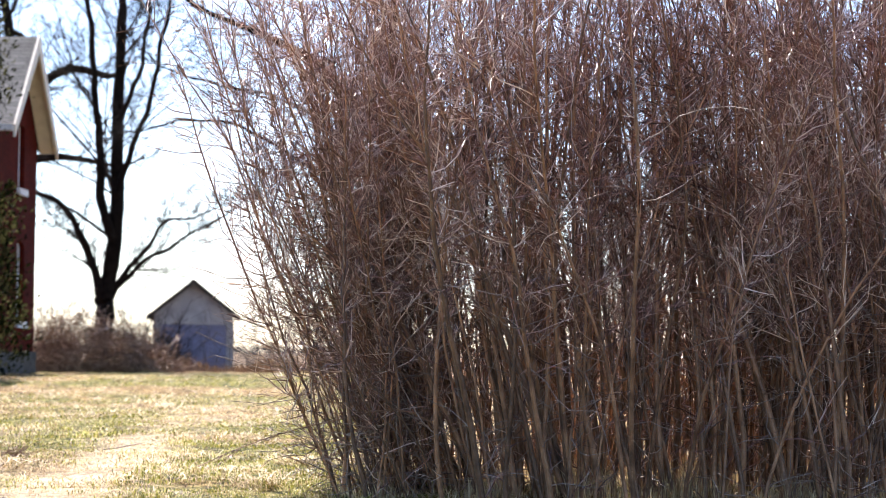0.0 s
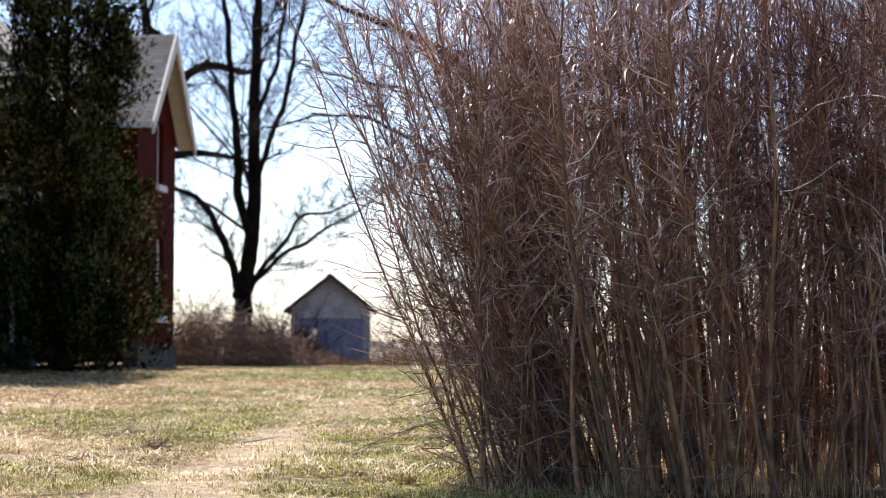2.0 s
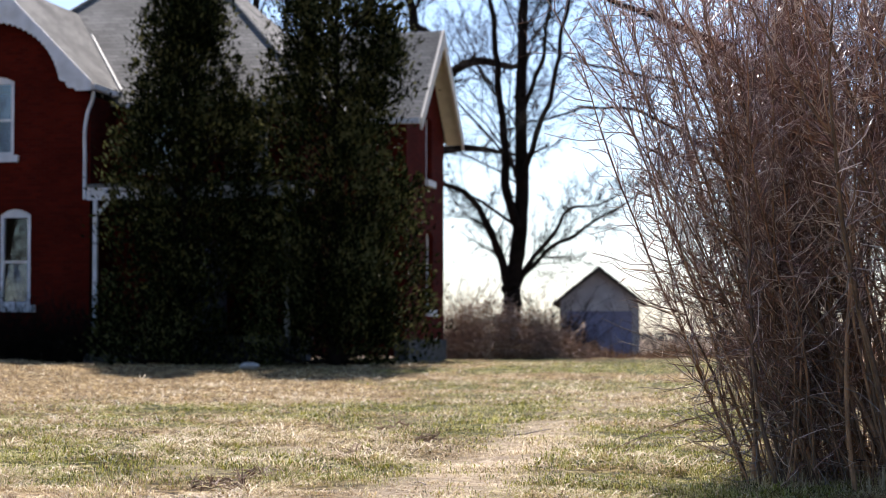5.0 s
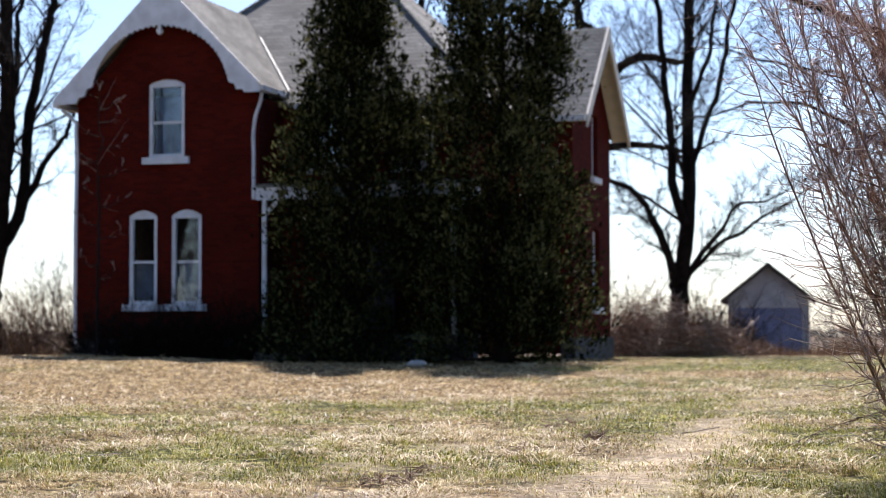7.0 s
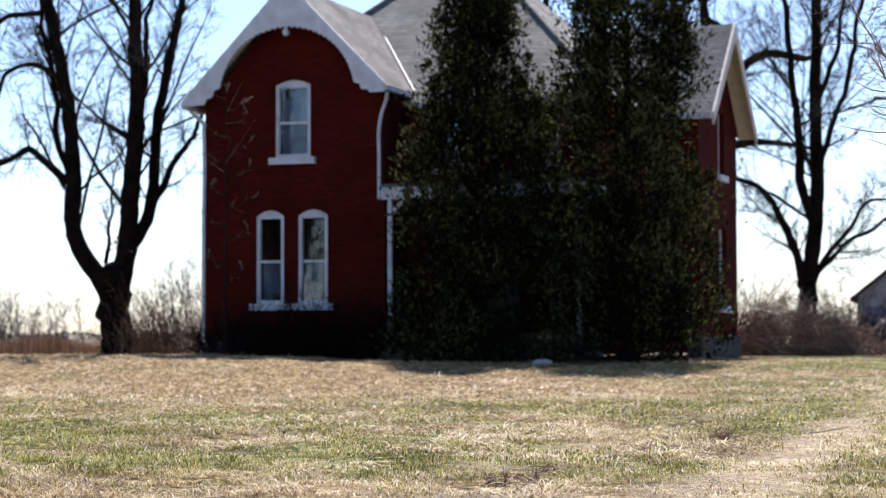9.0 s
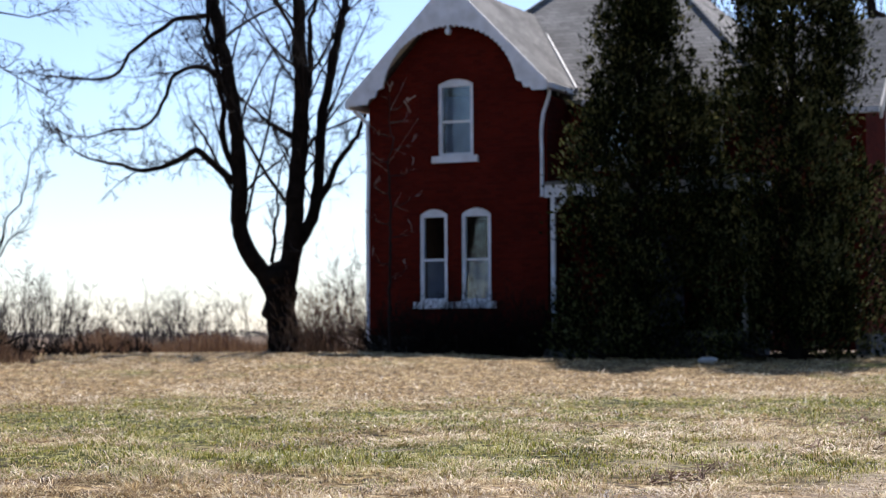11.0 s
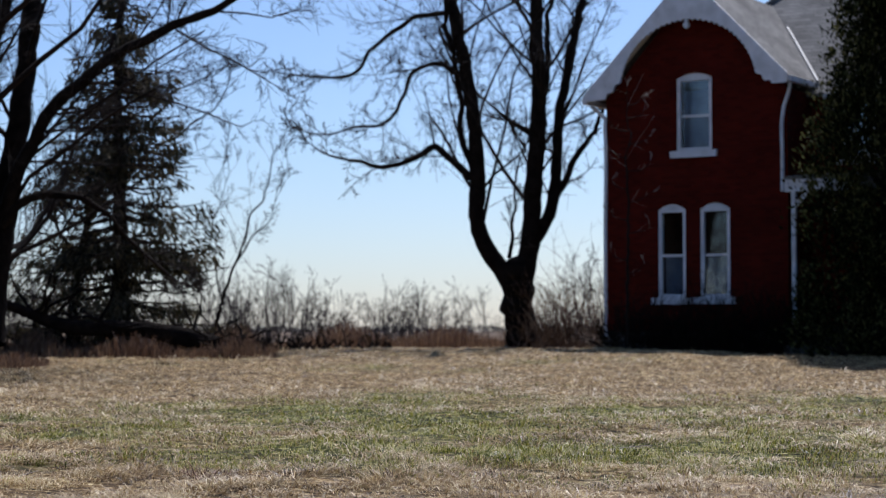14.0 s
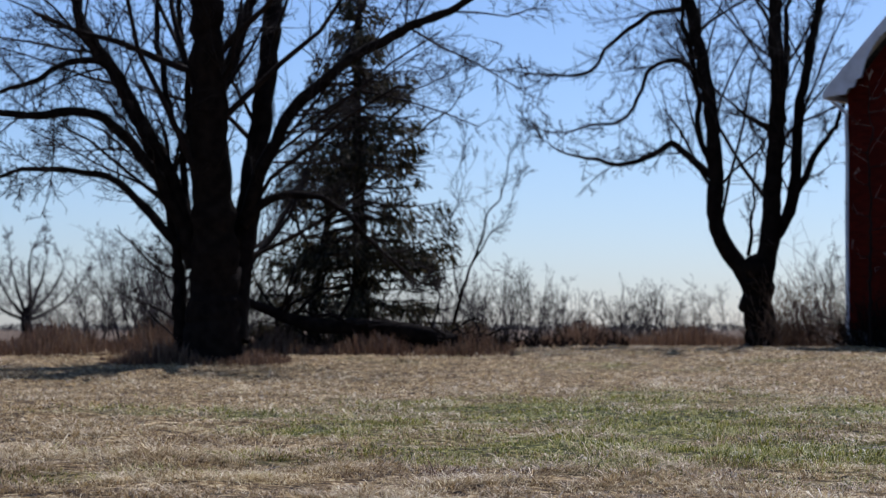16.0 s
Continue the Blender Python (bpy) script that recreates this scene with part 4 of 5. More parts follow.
def spruce(az, dist, tall, wide, label, seed):
    rng = np.random.default_rng(seed)
    x, y, z = on_ground(az, dist)
    t = thing("spruce_tree", pose(x, y, z, 0, 0, -az), label, "tree")
    trunk = Tubes()
    trunk.add([(0.05, 0, -0.2), (0, 0, tall * 0.3), (-0.08, 0, tall * 0.7), (0, 0, tall)], 0.24, 0.03, 9)
    trunk.build("trunk", BARK, t)
    boughs, cs, ws, sz = Tubes(), [], [], []
    for i in range(210):
        h = rng.uniform(0.08, 0.98)
        a = rng.uniform(0, 2 * np.pi)
        length = wide * (1.06 - h) ** 0.75 * rng.uniform(0.55, 1.1)
        d = np.array([math.cos(a), math.sin(a), -0.25])
        p = np.array([0, 0, h * tall])
        path = p + np.outer(np.linspace(0, 1, 7), d * length)
        path[:, 2] += 0.22 * length * (np.linspace(0, 1, 7) ** 2.2) + rng.normal(0, 0.03, 7)
        boughs.add(path, 0.035, 0.008, 4)
        if rng.random() < 0.38:
            continue
        n = int(80 * length) + 20
        s = rng.uniform(0.15, 1.0, n) ** 0.8
        q = np.stack([np.interp(s, np.linspace(0, 1, 7), path[:, j]) for j in range(3)], 1)
        q += rng.normal(0, 0.13 + 0.08 * length, (n, 3)) * (1.2 - s)[:, None] * (1, 1, 0.55)
        q[:, 2] -= rng.uniform(0, 0.28, n)
        hang = np.array([d[0] * 0.6, d[1] * 0.6, -0.75]) + rng.normal(0, 0.35, (n, 3))
        cs.append(q)
        ws.append(hang)
        sz.append(rng.uniform(0.10, 0.30, n))
    tagged(boughs.build("bough_mass", BARK, t), kind="stuff")
    v, f = sprays(rng, np.concatenate(cs), np.concatenate(ws), np.concatenate(sz), 0.2)
    quads("foliage", v, f, SPRUCE, t, "sparse dark drooping needles")
    return t


spruce(-23.55, 45.0, 8.4, 3.1, "half-bare dark spruce with drooping boughs", 41)
tree(-24.9, 45.5, [
    (0.13, 0.11, [(0, -0.3), (0.05, 1.0), (0.15, 1.8)]),
    (0.10, 0.04, [(0.15, 1.8), (0.4, 3.1), (0.7, 4.4), (0.9, 6.0)]),
    (0.05, 0.02, [(0.2, 2.0), (-0.4, 3.0), (-0.8, 4.2)]),
    (0.05, 0.02, [(0.4, 3.0), (1.2, 4.0), (2.2, 4.9), (3.0, 5.4)]),
    (0.05, 0.02, [(0.6, 4.0), (1.6, 5.2), (2.6, 6.2)]),
], "thin leaning bare tree among spruce boughs", 43, kids=9, thin=0.007)


# ---- shrubs ----
def twigs_along(rng, tubes, path, count, start, length, angle, r, kids, kid_length):
    """Short upward twigs along one shoot, each with a few finer ones."""
    k = len(path)
    at = np.sort(rng.uniform(start, 0.995, count)) * (k - 1)
    i = np.minimum(at.astype(int), k - 2)
    p = path[i] + (path[i + 1] - path[i]) * (at - i)[:, None]
    t = path[i + 1] - path[i]
    t /= np.linalg.norm(t, axis=1, keepdims=True)
    out = np.cross(t, rng.normal(0, 1, (count, 3)))
    out /= np.linalg.norm(out, axis=1, keepdims=True) + 1e-9
    a = (angle * rng.uniform(0.55, 1.5, count))[:, None]
    ways = sway(rng, p, t * np.cos(a) + out * np.sin(a), length * rng.uniform(0.35, 1.35, count), 4, 0.24, 0.08)
    r0 = r * rng.uniform(0.7, 1.3, count)
    tubes.add_many(ways, r0, r0 * 0.45, 3)
    who = np.repeat(np.arange(count), kids)
    m = len(who)
    j = rng.integers(0, 3, m)
    f = rng.uniform(0, 1, m)[:, None]
    q = ways[who, j] + (ways[who, j + 1] - ways[who, j]) * f
    d = ways[who, j + 1] - ways[who, j]
    d /= np.linalg.norm(d, axis=1, keepdims=True) + 1e-9
    d = d + rng.normal(0, 0.55, (m, 3)) + (0, 0, 0.15)
    d /= np.linalg.norm(d, axis=1, keepdims=True) + 1e-9
    tip = q + d * (kid_length * rng.uniform(0.3, 1.3, m))[:, None]
    tubes.add_many(np.stack([q, tip], 1), r0[who] * 0.5, r0[who] * 0.28, 3)


def shrub_clump(x, y, stems, tall, lean, label, seed, group, full=2, low=0.3, wide=0.34, slim=1.0):
    """A clump of upright shoots. Each shoot is a part; the fine twigs are one part, dead crossing ones another."""
    rng = np.random.default_rng(seed)
    t = thing("shrub", pose(x, y, float(height(x, y))), label, "shrub", group)
    fine, dead = Tubes(), Tubes()
    s = np.linspace(0, 1, 14)[:, None]
    for _ in range(stems):
        bx, by = np.clip(rng.normal(0, wide, 2), -1.6 * wide, 1.6 * wide)
        h = tall * rng.uniform(0.75, 1.12)
        own = rng.uniform(0.35, 1.1)
        out = np.array([bx * 0.12 + rng.normal(0, 0.10), by * 0.12 + rng.normal(0, 0.06), 1.0])
        path = wander(rng, (bx, by, -0.1), out, h, 14, 0.06, 0.004)
        # leaning out low down, then straightening
        path[:, :2] += (1.8 * s - 0.8 * s**2) * np.array(lean) * own * h
        r = rng.choice([0.008, 0.012, 0.016, 0.021], p=[0.38, 0.34, 0.19, 0.09]) * rng.uniform(0.85, 1.15) * slim
        tube = Tubes()
        tube.add(path, r, 0.003, 6)
        tube.build("stem", STEM, t)
        many, kids = ((16, 3), (26, 5), (34, 6))[full]
        twigs_along(rng, fine, path, many, low, 0.30, 0.88, 0.0034, kids, 0.11)
        twigs_along(rng, fine, path, many // 2, 0.5, 0.24, 0.9, 0.0030, kids, 0.10)
        if full:
            twigs_along(rng, fine, path[:9], 8, 0.06, 0.24, 1.05, 0.0032, 3, 0.12)
        for _ in range((0, 2, 5)[full]):
            w = wander(rng, path[rng.integers(1, 9)], rng.normal(0, 1, 3) * (1, 1, 0.6), rng.uniform(0.2, 0.65), 6, 0.22)
            dead.add(w, 0.0038, 0.0018, 3)
    tagged(fine.build("twig_mass", SHRUB_TWIG, t, smooth=False), "fine reddish brown twigs with buds", kind="stuff")
    if dead.v:
        tagged(dead.build("dead_twig_mass", PALE_TWIG, t), "pale dead twigs crossing the shoots", kind="stuff")
    return t


SHRUBS = "tall bare shrubs beside the drive"
srng = np.random.default_rng(71)
for k in range(39):
    row = k // 13
    az = 18.0 + (k % 13) * 1.22 + srng.uniform(-0.4, 0.4) + 0.3 * row
    dist = 11.1 + row * 0.75 + srng.uniform(-0.3, 0.3)
    edge = max(0.0, 1 - (az - 17.5) / 6.5)
    sx, sy = dist * math.sin(radians(az)), dist * math.cos(radians(az))
    shrub_clump(sx, sy, (12, 11, 10)[row], 3.4 + 0.12 * row, (-0.23 * edge, -0.02), "tall bare brown shrub with dense reddish twigs", 100 + k, SHRUBS, (2, 1, 0)[row])
# outermost clumps fan out over the drive
for k, (az, dist, lean, tall) in enumerate(((15.9, 11.2, -0.19, 3.0), (16.5, 11.5, -0.21, 3.2), (15.8, 12.0, -0.17, 3.2), (17.1, 11.2, -0.21, 3.1), (16.2, 12.6, -0.19, 3.4), (17.6, 11.5, -0.20, 3.3), (16.9, 12.2, -0.20, 3.3), (17.5, 12.6, -0.19, 3.4), (15.9, 11.4, -0.25, 2.0), (16.5, 11.9, -0.27, 1.9))):
    shrub_clump(dist * math.sin(radians(az)), dist * math.cos(radians(az)), 10, tall, (lean, -0.02), "bare brown shrub leaning out over the drive", 180 + k, SHRUBS, 2, low=0.14, wide=0.17, slim=0.62)


# long shoots arching out over the grass
def arching_shoot(az, dist, path, r, label):
    x, y, z = on_ground(az, dist)
    t = thing("arching_shoot", pose(x, y, z, 0, 0, -az), label, "branch", "shoots arching out of the shrubs")
    tube, p = Tubes(), splined(path, 26)
    p[:, 1] -= 0.25 * np.linspace(0, 1, 26)
    tube.add(p, r, 0.002, 6)
    tube.build("shoot", STEM, t)
    fine = Tubes()
    sprout(np.random.default_rng(int(az * 100)), fine, p[10:], r * 0.8, 0.003, 2, 12, 0.5, 0.2, 0.0, 0.1, 0.14, 0.002, 0.5)
    tagged(fine.build("twig_mass", SHRUB_TWIG, t), kind="stuff")


arching_shoot(18.0, 11.0, [(0.0, 0, 0.0), (-0.02, 0, 0.3), (-0.25, 0, 0.47), (-0.75, 0, 0.42), (-1.2, 0, 0.28), (-1.42, 0, 0.18)], 0.006, "thin shoot arching low over the grass")
arching_shoot(17.6, 11.0, [(0.0, 0, 0.0), (-0.18, 0, 0.35), (-0.5, 0, 0.72), (-0.78, 0, 0.95), (-1.0, 0, 1.05)], 0.008, "brown shoot leaning out of the shrubs")
arching_shoot(17.7, 11.2, [(0.0, 0, 0.0), (-0.15, 0, 0.5), (-0.5, 0, 0.95), (-0.95, 0, 1.15), (-1.3, 0, 1.2)], 0.008, "brown shoot leaning out of the shrubs")
arching_shoot(18.0, 11.1, [(0.0, 0, 0.0), (-0.2, 0, 0.7), (-0.6, 0, 1.25), (-1.05, 0, 1.6), (-1.35, 0, 1.85)], 0.009, "brown shoot leaning out of the shrubs")


def thicket(az, dist, wide, deep, tall, count, mat, label, seed, name="thicket", category="bush", spread=0.5, thin=0.006, droop=0.0, dome=False):
    """Tangled twigs: a low mound or a loose stand of bare bushes."""
    rng = np.random.default_rng(seed)
    x, y, z = on_ground(az, dist)
    t = Tubes()
    m = pose(x, y, z, 0, 0, -az)
    px, py = rng.uniform(-wide, wide, count), rng.uniform(-deep, deep, count)
    k = np.sqrt(np.maximum(0.04, 1 - (px / wide) ** 2)) if dome else rng.uniform(0.5, 1.0, count)
    if dome:
        # sticks lying every way inside a mound
        p = np.stack([px, py, rng.uniform(0, 0.85, count) * tall * k * np.sqrt(np.maximum(0.1, 1 - (py / deep) ** 2))], 1)
        d = rng.normal(0, 1, (count, 3)) * (1, 1, 0.55) + (0, 0, 0.1)
        length = rng.uniform(0.5, 1.3, count) * min(1.0, tall * 1.3)
    else:
        p = np.stack([px, py, np.full(count, -0.05)], 1)
        d = np.stack([rng.normal(0, spread, count), rng.normal(0, spread, count), np.ones(count)], 1)
        length = tall * k * rng.uniform(0.6, 1.25, count) * (1.1 - 0.65 * (px / wide) ** 2)
    paths = sway(rng, p, d, length, 7, 0.14, -droop * 0.3)
    paths[:, :, 2] = np.maximum(paths[:, :, 2], -0.05)
    t.add_many(paths, np.full(count, thin * 1.6), np.full(count, thin * 0.6), 3)
    sprout(rng, t, paths, thin * 1.4, thin * 0.6, 1 if dome else 2, 4 if dome else 3, 0.7, 0.5, 0.03 if not dome else -0.03, 0.2, 0.18, thin * 0.6)
    ob = t.build(name, mat, smooth=False)
    ob.matrix_world = m
    return tagged(ob, label, category, kind="stuff")


# lower brush behind the tall shrubs
for k, (az, tall, count) in enumerate(((20.5, 2.0, 45), (23.5, 1.9, 90), (26.5, 2.2, 110), (29.5, 2.5, 110))):
    thicket(az, 14.6, 1.0, 0.5, tall, count, STEM, "dense brush behind the tall shrubs", 215 + k, thin=0.008, spread=0.12)
# brush heap beside the house, in overlapping mounds
thicket(7.05, 57.0, 2.0, 1.4, 2.05, 1000, DEAD_TWIG, "heap of tan dead brush and vines beside the house", 201, "brush_heap", "brush", 0.9, 0.011, 0.22, True)
thicket(8.4, 57.6, 1.5, 1.2, 1.15, 520, DEAD_TWIG, "low heap of tan dead brush", 202, "brush_heap", "brush", 0.9, 0.011, 0.22, True)
thicket(8.85, 66.0, 1.3, 1.2, 2.5, 150, TWIG, "dark bare bush beside the old garage", 203, thin=0.011)
thicket(7.4, 70.0, 3.0, 1.5, 2.6, 150, TWIG, "dark bare bushes behind the brush heap", 208, thin=0.011)
thicket(5.9, 64.0, 2.4, 1.2, 4.2, 70, TWIG, "tall bare bush behind the brush heap", 204, thin=0.008)
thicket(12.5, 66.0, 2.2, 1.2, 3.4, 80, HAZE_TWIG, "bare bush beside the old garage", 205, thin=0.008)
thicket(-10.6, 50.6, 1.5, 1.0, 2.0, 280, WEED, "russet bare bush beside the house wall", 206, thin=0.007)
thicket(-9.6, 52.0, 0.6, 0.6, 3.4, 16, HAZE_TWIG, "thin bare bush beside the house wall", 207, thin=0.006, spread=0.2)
for k, az in enumerate((-8.6, -7.4, -6.2, -5.0, -3.9)):
    thicket(az, 45.6, 0.85, 0.3, 1.6, 150, BARK, "low dark bare bush at the foot of the house", 210 + k, thin=0.008)
# bare bushes along the field edge
def field_bush(az, dist, wide, tall, stems, mat, label, seed, spread=0.16, thin=0.011):
    """Upright stems from one patch of ground, forking into a rounded haze of fine twigs."""
    rng = np.random.default_rng(seed)
    x, y, z = on_ground(az, dist)
    t = Tubes()
    px, py = np.clip(rng.normal(0, 0.45, stems), -1, 1) * wide, rng.uniform(-0.8, 0.8, stems)
    p = np.stack([px, py, np.full(stems, -0.1)], 1)
    d = np.stack([px / wide * 0.5 + rng.normal(0, spread, stems), rng.normal(0, spread, stems), np.ones(stems)], 1)
    length = tall * rng.uniform(0.55, 0.95, stems) * (1.0 - 0.45 * (px / wide) ** 2)
    paths = sway(rng, p, d, length, 8, 0.12, 0.0)
    t.add_many(paths, np.full(stems, thin * 2.2), np.full(stems, thin * 0.6), 4)
    sprout(rng, t, paths, thin * 1.5, thin * 0.6, 2, 10, 0.8, 0.42, 0.06, 0.16, 0.22, thin * 0.5)
    ob = t.build("bush", mat, smooth=False)
    ob.matrix_world = pose(x, y, z, 0, 0, -az)
    return tagged(ob, label, "bush", kind="stuff")


EDGE_BUSH = material("grey_brown_bush_twigs", (0.06, 0.042, 0.037), 0.9, second=(0.03, 0.022, 0.019), scale=1.0)
for k, (az, d, w, h, stems) in enumerate(((-13.35, 78, 1.1, 2.9, 9), (-14.6, 74, 0.9, 2.6, 16), (-15.5, 72, 1.2, 2.9, 24), (-16.3, 76, 0.7, 2.3, 10), (-17.5, 70, 0.7, 2.5, 10), (-18.4, 66, 1.0, 3.2, 16), (-19.4, 64, 1.2, 3.3, 22), (-20.6, 62, 1.2, 3.2, 18), (-22.3, 64, 1.5, 3.3, 18), (-25.6, 62, 1.8, 3.4, 24), (-28.6, 44, 1.2, 3.0, 26), (-29.4, 46, 1.3, 3.4, 30), (-30.4, 48, 1.3, 3.1, 30), (-31.6, 56, 1.3, 2.2, 18), (-26.3, 48, 1.2, 2.6, 20), (-24.2, 50, 1.4, 2.4, 18), (-10.0, 60, 1.0, 3.4, 10))):
    field_bush(az, d, w, h, stems, EDGE_BUSH, "loose bare grey-brown bush at the field edge", 230 + k, thin=0.011 if d > 58 else 0.008)


def weeds(az0, az1, d0, d1, count, tall, label, seed, mat=None, slim=1.0):
    """Dry stalks and blades along the lawn's far edge."""
    rng = np.random.default_rng(seed)
    az, d = np.radians(rng.uniform(az0, az1, count)), rng.uniform(d0, d1, count)
    x, y = d * np.sin(az), d * np.cos(az)
    z = height(x, y)
    h = tall * rng.uniform(0.35, 1.1, count) * (0.7 + 0.3 * np.sin(np.degrees(az) * 2.1))
    deg = np.degrees(az)
    h = h * (0.25 + 0.75 * smooth01(az0, az0 + 1.2, deg) * smooth01(az1, az1 - 1.2, deg)) * (0.5 + 0.9 * mottle(x, y, 1.6))
    lean = rng.normal(0, 0.28, (count, 2)) * h[:, None]
    w = rng.uniform(0.006, 0.016, count) * slim
    a = rng.uniform(0, np.pi, count)
    ux, uy = np.cos(a) * w, np.sin(a) * w
    mid = np.stack([x + lean[:, 0] * 0.4, y + lean[:, 1] * 0.4, z + h * 0.6], 1)
    top = np.stack([x + lean[:, 0], y + lean[:, 1], z + h], 1)
    o = np.stack([ux, uy, np.zeros(count)], 1)
    base = np.stack([x, y, z - 0.03], 1)
    v = np.stack([base - o, base + o, mid + o * 0.8, mid - o * 0.8, top + o * 0.2, top - o * 0.2], 1).reshape(-1, 3)
    k = np.arange(count)[:, None] * 6
    f = np.concatenate([k + (0, 1, 2, 3), k + (3, 2, 4, 5)])
    return tagged(quads("dry_weeds", v, f, mat or WEED), label, "weeds", kind="stuff")


weeds(-27.0, -19.0, 40.0, 46.0, 6000, 0.55, "tangle of dry russet weeds along the lawn edge", 301)
weeds(-19.5, -10.0, 51.5, 62.0, 8000, 0.6, "band of dry russet weeds along the field edge", 302)
weeds(-36.0, -27.0, 40.0, 48.0, 7000, 0.6, "dry weeds round the foot of the old tree", 303)
weeds(-31.0, -25.5, 36.6, 39.0, 3200, 0.4, "dry weeds and brush against the old trunk", 307)
weeds(9.0, 16.0, 60.0, 74.0, 5000, 0.6, "dry weeds round the old garage", 304)


weeds(16.2, 31.0, 10.5, 13.2, 5200, 0.17, "dry tan grass round the foot of the shrubs", 305, PALE_STRAW, 0.22)
weeds(13.5, 17.5, 10.6, 15.5, 3000, 0.15, "dry tan grass beside the shrubs", 306, PALE_STRAW, 0.25)
# clods of dead brown grass on the lawn
for k, (az, d, w) in enumerate(((-0.6, 10.9, 0.16), (0.6, 11.6, 0.14), (4.4, 17.2, 0.18), (5.3, 15.0, 0.10), (3.2, 13.2, 0.10), (-21.0, 10.6, 0.10), (-29.5, 12.5, 0.14))):
    thicket(az, d, w, w * 0.7, 0.07, 40, DEAD_TWIG, "tuft of dead brown grass on the lawn", 330 + k, "dead_tuft", "grass", 0.9, 0.003, 0.1, True)


def stick(az, dist, length, turn, r, label, seed):
    rng = np.random.default_rng(seed)
    t = Tubes()
    t.add(wander(rng, (-length / 2, 0, r * 1.2), (1, 0, 0.02), length, 8, 0.09), r, r * 0.5, 6)
    ob = t.build("stick", BARK if r > 0.008 else PALE_TWIG)
    ob.matrix_world = pose(*on_ground(az, dist, 0.012), 0, 0, turn)
    return tagged(ob, label, "stick", "sticks on the lawn")


stick(8.4, 16.4, 0.34, 6, 0.007, "dark fallen stick on the wheel track", 1)
stick(-26.3, 10.8, 0.35, 60, 0.004, "pale dry stalk lying on the lawn", 2)
stick(-23.9, 11.4, 0.3, -10, 0.004, "pale dry stalk lying on the lawn", 3)
stick(-8.9, 13.4, 0.3, 30, 0.004, "pale dry stalk lying on the lawn", 4)
stick(5.1, 10.6, 0.25, 100, 0.004, "pale dry stalk lying on the lawn", 5)
stick(9.1, 59.0, 2.0, 12, 0.05, "fallen branch beside the brush heap", 6)


# fallen trunk with broken limbs
def fallen_log():
    rng = np.random.default_rng(88)
    a, b = Vector(on_ground(-26.6, 41.5)), Vector(on_ground(-20.4, 42.0))
    t = thing("fallen_tree", pose(*a), "fallen dark tree trunk with broken limbs among weeds", "log")
    d = b - a
    path = splined([(-0.3, 0.3, 1.1), (d.x * 0.25, d.y * 0.25, 0.62), (d.x * 0.6, d.y * 0.6, 0.55), (d.x, d.y, 0.12)], 18)
    tr = Tubes()
    tr.add(path, 0.13, 0.24, 9, np.linspace(0.10, 0.24, 18) * (1 + rng.normal(0, 0.08, 18)))
    tr.build("trunk", BARK, t)
    br = Tubes()
    for _ in range(26):
        i = rng.integers(2, 17)
        w = wander(rng, path[i], (rng.normal(0, 0.8), rng.normal(0, 0.6), rng.uniform(-0.3, 0.8)), rng.uniform(0.6, 1.6), 6, 0.25, -0.03)
        br.add(w, 0.045, 0.012, 5)
        sprout(rng, br, w, 0.04, 0.01, 2, 4, 0.8, 0.5, 0, 0.2, 0.25, 0.007)
    tagged(br.build("broken_limb_mass", BARK, t), kind="stuff")
    root = Tubes()
    for _ in range(22):
        w = wander(rng, path[-1] - (0, 0, 0.0), (rng.normal(0, 1), rng.normal(0, 1), rng.uniform(-0.2, 0.9)), rng.uniform(0.35, 0.8), 5, 0.3)
        root.add(w, 0.07, 0.02, 5)
    root.build("root_plate", BARK, t, "torn dark root plate")


fallen_log()
for k, (az, d, wide, tall, count) in enumerate(((-21.0, 42.5, 1.2, 0.85, 90), (-23.2, 44.0, 1.5, 0.7, 80), (-19.2, 46.0, 1.3, 0.75, 70), (-17.2, 50.0, 1.3, 0.6, 50), (-25.6, 43.0, 1.2, 0.9, 60))):
    thicket(az, d, wide, 0.6, tall, count, BARK, "dark broken brush along the lawn edge", 310 + 40 * k, "brush", "brush", 0.7, 0.014, 0.1)


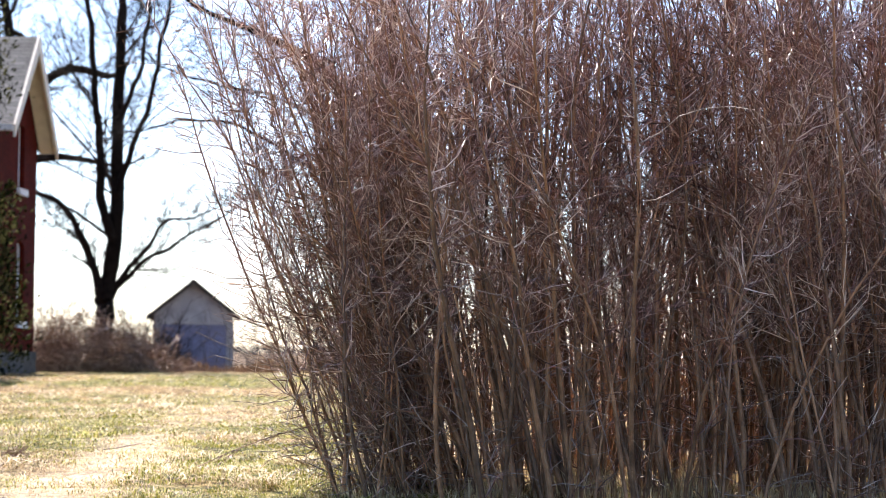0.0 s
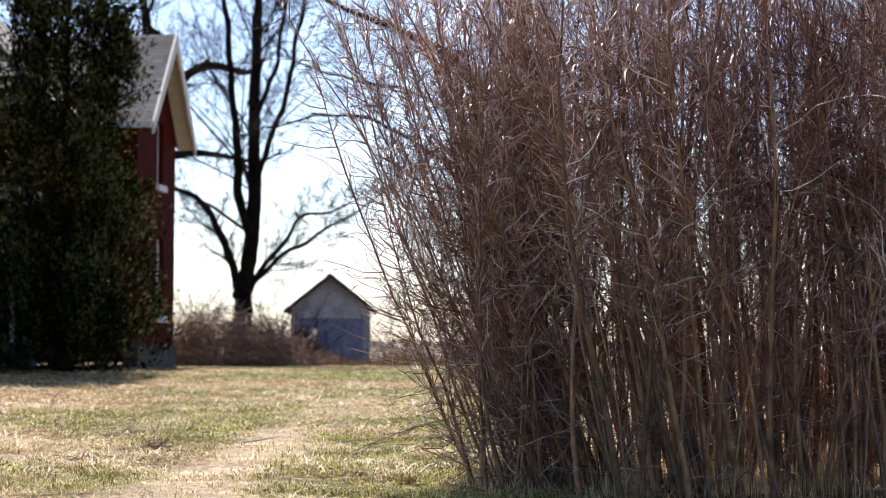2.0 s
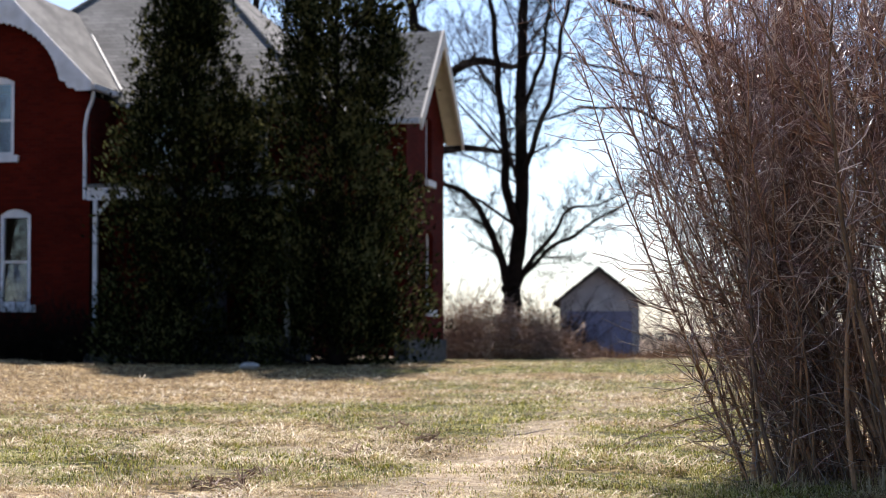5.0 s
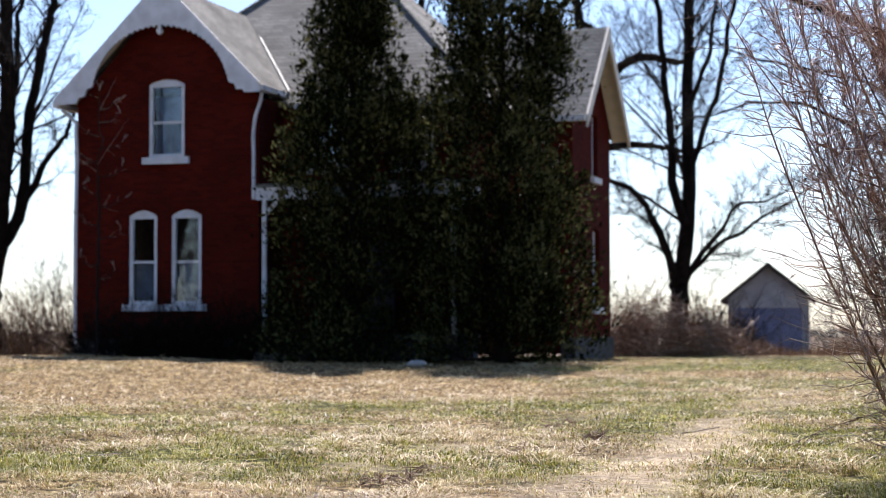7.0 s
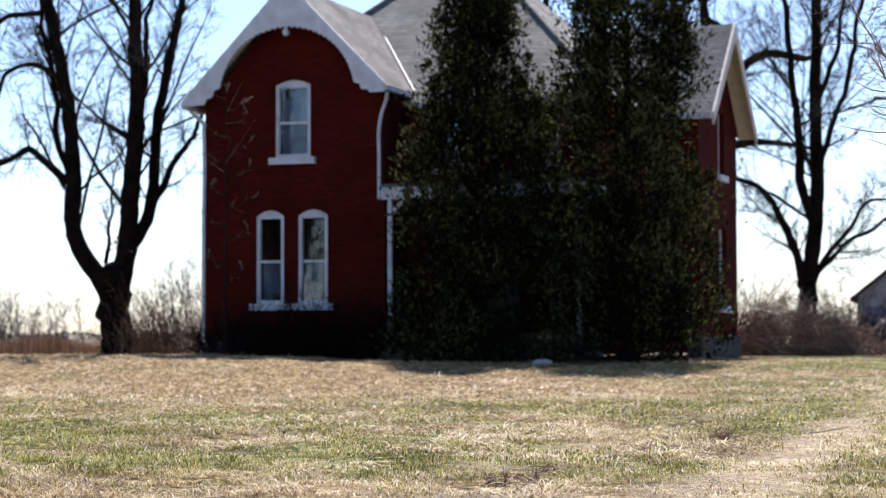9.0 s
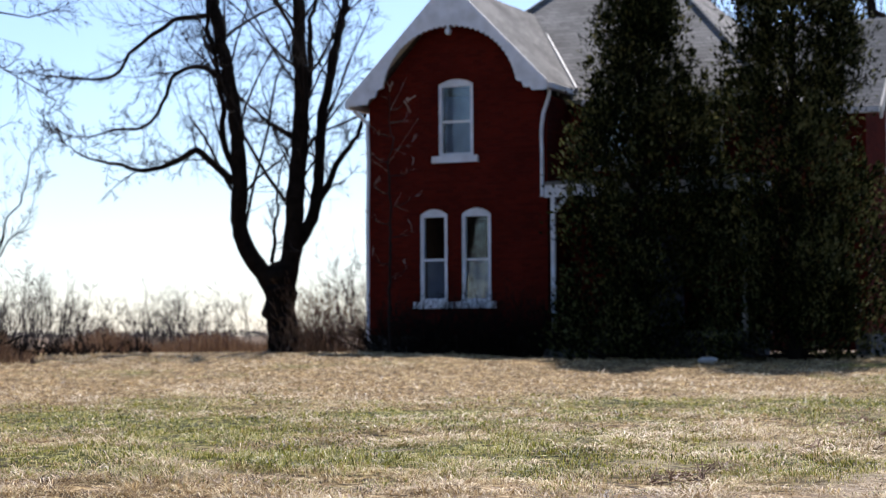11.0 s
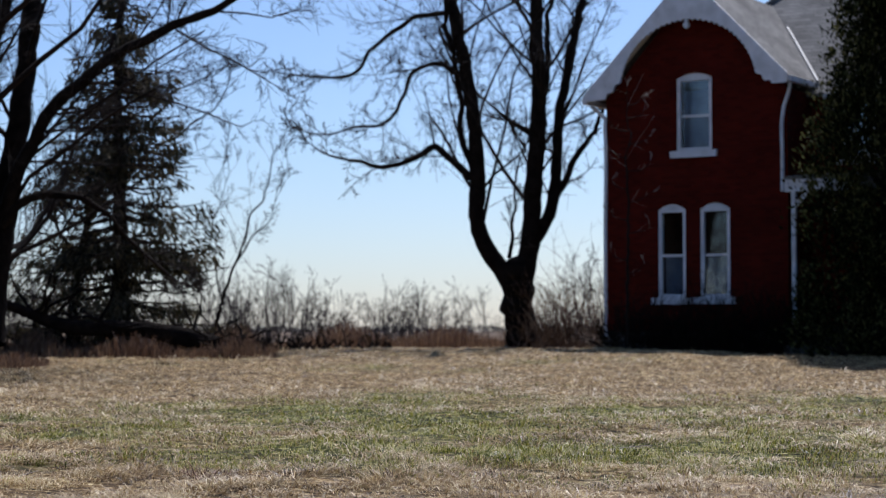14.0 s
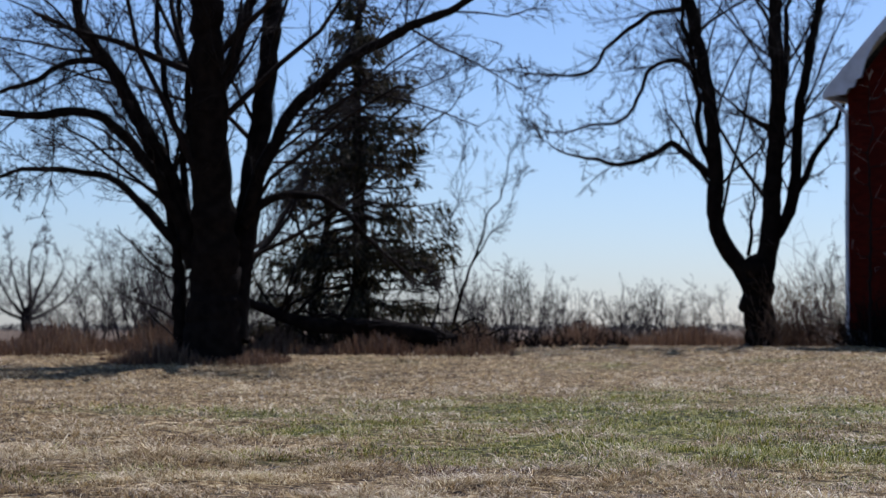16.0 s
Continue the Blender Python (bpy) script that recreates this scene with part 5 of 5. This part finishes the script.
# ---- the old garage ----
def garage():
    x, y, z = on_ground(10.3, 74.0)
    t = thing("garage", pose(x, y, z, 0, 0, -11.5), "small weathered white garage with a blue-grey door", "garage")
    w, e, a, deep = 1.42, 2.4, 3.5, 5.5
    d0, d1, dz = -1.2, 1.22, 1.88
    part("wall", *joined(boxes((-w, d0, 0, 0.12, -0.2, e), (d1, w, 0, 0.12, -0.2, e), (d0, d1, 0, 0.12, dz, e)), prism([(-w, e), (w, e), (0, a)], 0, 0.12)), SHED_WALL, t, "faded white front boards")
    for s in (-1, 1):
        part("wall", *boxes((s * w - 0.06, s * w + 0.06, 0.12, deep, -0.2, e)), SHED_WALL, t)
        lo, hi = (s * (w + 0.3), e - 0.22), (0, a + 0.06)
        sl = [(lo[0], -0.3, lo[1]), (lo[0], deep + 0.2, lo[1]), (0, deep + 0.2, hi[1]), (0, -0.3, hi[1])]
        part("roof", *slab(sl if s < 0 else sl[::-1]), SHED_ROOF, t, "dark worn shingle roof")
        part("fascia", *prism([(s * (w + 0.3), e - 0.24), (0, a - 0.02), (0, a - 0.14), (s * (w + 0.3), e - 0.36)][::s], -0.33, -0.30), SHED_ROOF, t)
    part("wall", *joined(boxes((-w, w, deep - 0.12, deep, -0.2, e)), prism([(-w, e), (w, e), (0, a)], deep - 0.12, deep)), SHED_WALL, t)
    door = part("door", *boxes((d0, d1, 0.05, 0.09, -0.1, dz)), DOOR_BLUE, t, "blue-grey boarded garage door")
    for i in range(5):
        zz = 0.05 + i * 0.36
        part("panel", *boxes((d0 + 0.06, d1 - 0.06, 0.03, 0.05, zz, zz + 0.32)), DOOR_BLUE, door)
    for k in range(7):
        zz = dz + 0.04 + k * 0.22
        half = min(w, (a - zz - 0.12) / (a - e) * w)
        if half > 0.2:
            part("clapboard", *boxes((-half, half, -0.018, 0.0, zz, zz + 0.20)), SHED_WALL, t)


garage()

# small stone near the cedars
srng2 = np.random.default_rng(5)
bm = bmesh.new()
bmesh.ops.create_icosphere(bm, subdivisions=2, radius=1.0)
for vert in bm.verts:
    vert.co = Vector((vert.co.x * 0.22, vert.co.y * 0.14, vert.co.z * 0.085)) * (1 + srng2.normal(0, 0.08))
me = bpy.data.meshes.new("stone")
bm.to_mesh(me)
me.materials.append(ROCK)
stone = new("stone", me)
stone.matrix_world = pose(*on_ground(0.2, 41.0, 0.07))
tagged(stone, "pale rough stone lying on the lawn", "stone")


# ---- far woods ----
def woods(seed):
    """Far woods on the horizon: many ragged clumps of bare crowns."""
    rng = np.random.default_rng(seed)
    n = 14000
    az = np.radians(rng.uniform(-40, 34, n))
    d = rng.uniform(900, 1100, n)
    tall = 1.2 + 2.0 * np.abs(np.sin(az * 37) * np.sin(az * 91 + 1)) + rng.uniform(0, 1.2, n)
    c = np.stack([d * np.sin(az), d * np.cos(az), rng.uniform(0, 1, n) * tall], 1)
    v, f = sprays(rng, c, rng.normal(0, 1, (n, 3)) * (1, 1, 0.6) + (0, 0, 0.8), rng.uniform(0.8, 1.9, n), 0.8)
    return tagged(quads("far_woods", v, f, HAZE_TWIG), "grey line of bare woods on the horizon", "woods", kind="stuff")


woods(404)


# ---- grass ----
def blades(name, mat, label, seed, tall, flat, per_ring, want, wide=1.0):
    """Fine blades in tufts, in rings round the standpoint, thinner on the ground with distance."""
    rng = np.random.default_rng(seed)
    parts = []
    for (d0, d1, w), per in zip(((9.0, 12.0, 0.0022), (12.0, 17.0, 0.0030), (17.0, 26.0, 0.0042), (26.0, 47.0, 0.007)), per_ring):
        n = int(0.5 * (d1**2 - d0**2) * radians(70) * per)
        az = np.radians(rng.uniform(-37, 33, n))
        d = np.sqrt(rng.uniform(d0**2, d1**2, n))
        x, y = d * np.sin(az), d * np.cos(az)
        tuft = 0.6 * mottle(x, y, 0.13) + 0.4 * mottle(x, y, 0.4)
        keep = rng.uniform(0, 1, n) < want(x, y) * (0.25 + 0.75 * smooth01(0.33, 0.62, tuft))
        keep &= ~((d > 12.6) & (az > radians(19.5)))
        parts.append((x[keep], y[keep], np.full(keep.sum(), w * wide), tuft[keep]))
    x, y, w, tuft = (np.concatenate(a) for a in zip(*parts))
    n = len(x)
    z = height(x, y)
    h = tall * rng.uniform(0.3, 1.3, n) * (0.34 + 4.0 * np.clip(tuft - 0.2, 0, 1) ** 2.1)
    a = rng.uniform(0, 2 * np.pi, n)
    reach = h * flat * rng.uniform(0.3, 1.6, n)
    dx, dy = np.cos(a) * reach, np.sin(a) * reach
    b = a + rng.normal(np.pi / 2, 0.4, n)
    o = np.stack([np.cos(b) * w, np.sin(b) * w, np.zeros(n)], 1)
    base = np.stack([x, y, z - 0.01], 1)
    mid = np.stack([x + dx * 0.45, y + dy * 0.45, z + h * 0.7], 1)
    top = np.stack([x + dx, y + dy, z + h * (1 - 0.3 * min(flat, 2.2) * rng.uniform(0, 1, n))], 1)
    v = np.stack([base, mid + o, top, mid - o], 1).reshape(-1, 3)
    return tagged(quads(name, v, np.arange(4 * n).reshape(n, 4), mat), label, "grass", kind="stuff")


blades("green_grass", GREEN, "short fresh green grass in patches", 501, 0.040, 1.25, (5600, 2500, 700, 150), lambda x, y: green_share(x, y) * (1 - 0.95 * np.clip(track(x, y), 0, 1)))
blades("dry_grass", STRAW, "matted dry straw-coloured grass", 502, 0.036, 3.2, (4200, 1800, 460, 115), lambda x, y: (1 - 0.75 * green_share(x, y)) * (1 - 0.9 * np.clip(track(x, y), 0, 1)), 1.1)
blades("trampled_straw", PALE_STRAW, "pale trampled straw on the wheel tracks", 503, 0.014, 6.0, (3000, 1700, 700, 150), lambda x, y: np.clip(track(x, y), 0, 1) * (track(x, y) > 0.25), 1.1)
blades("bleached_grass", PALE_STRAW, "bleached tufts of last year's grass", 504, 0.05, 3.0, (4200, 1900, 620, 200), lambda x, y: smooth01(0.55, 0.66, 0.5 * mottle(x + 7, y, 0.75) + 0.3 * mottle(x, y + 3, 0.3) + 0.2 * mottle(x, y, 3.0)) * (1 - 0.85 * np.clip(track(x, y), 0, 1)), 1.25)
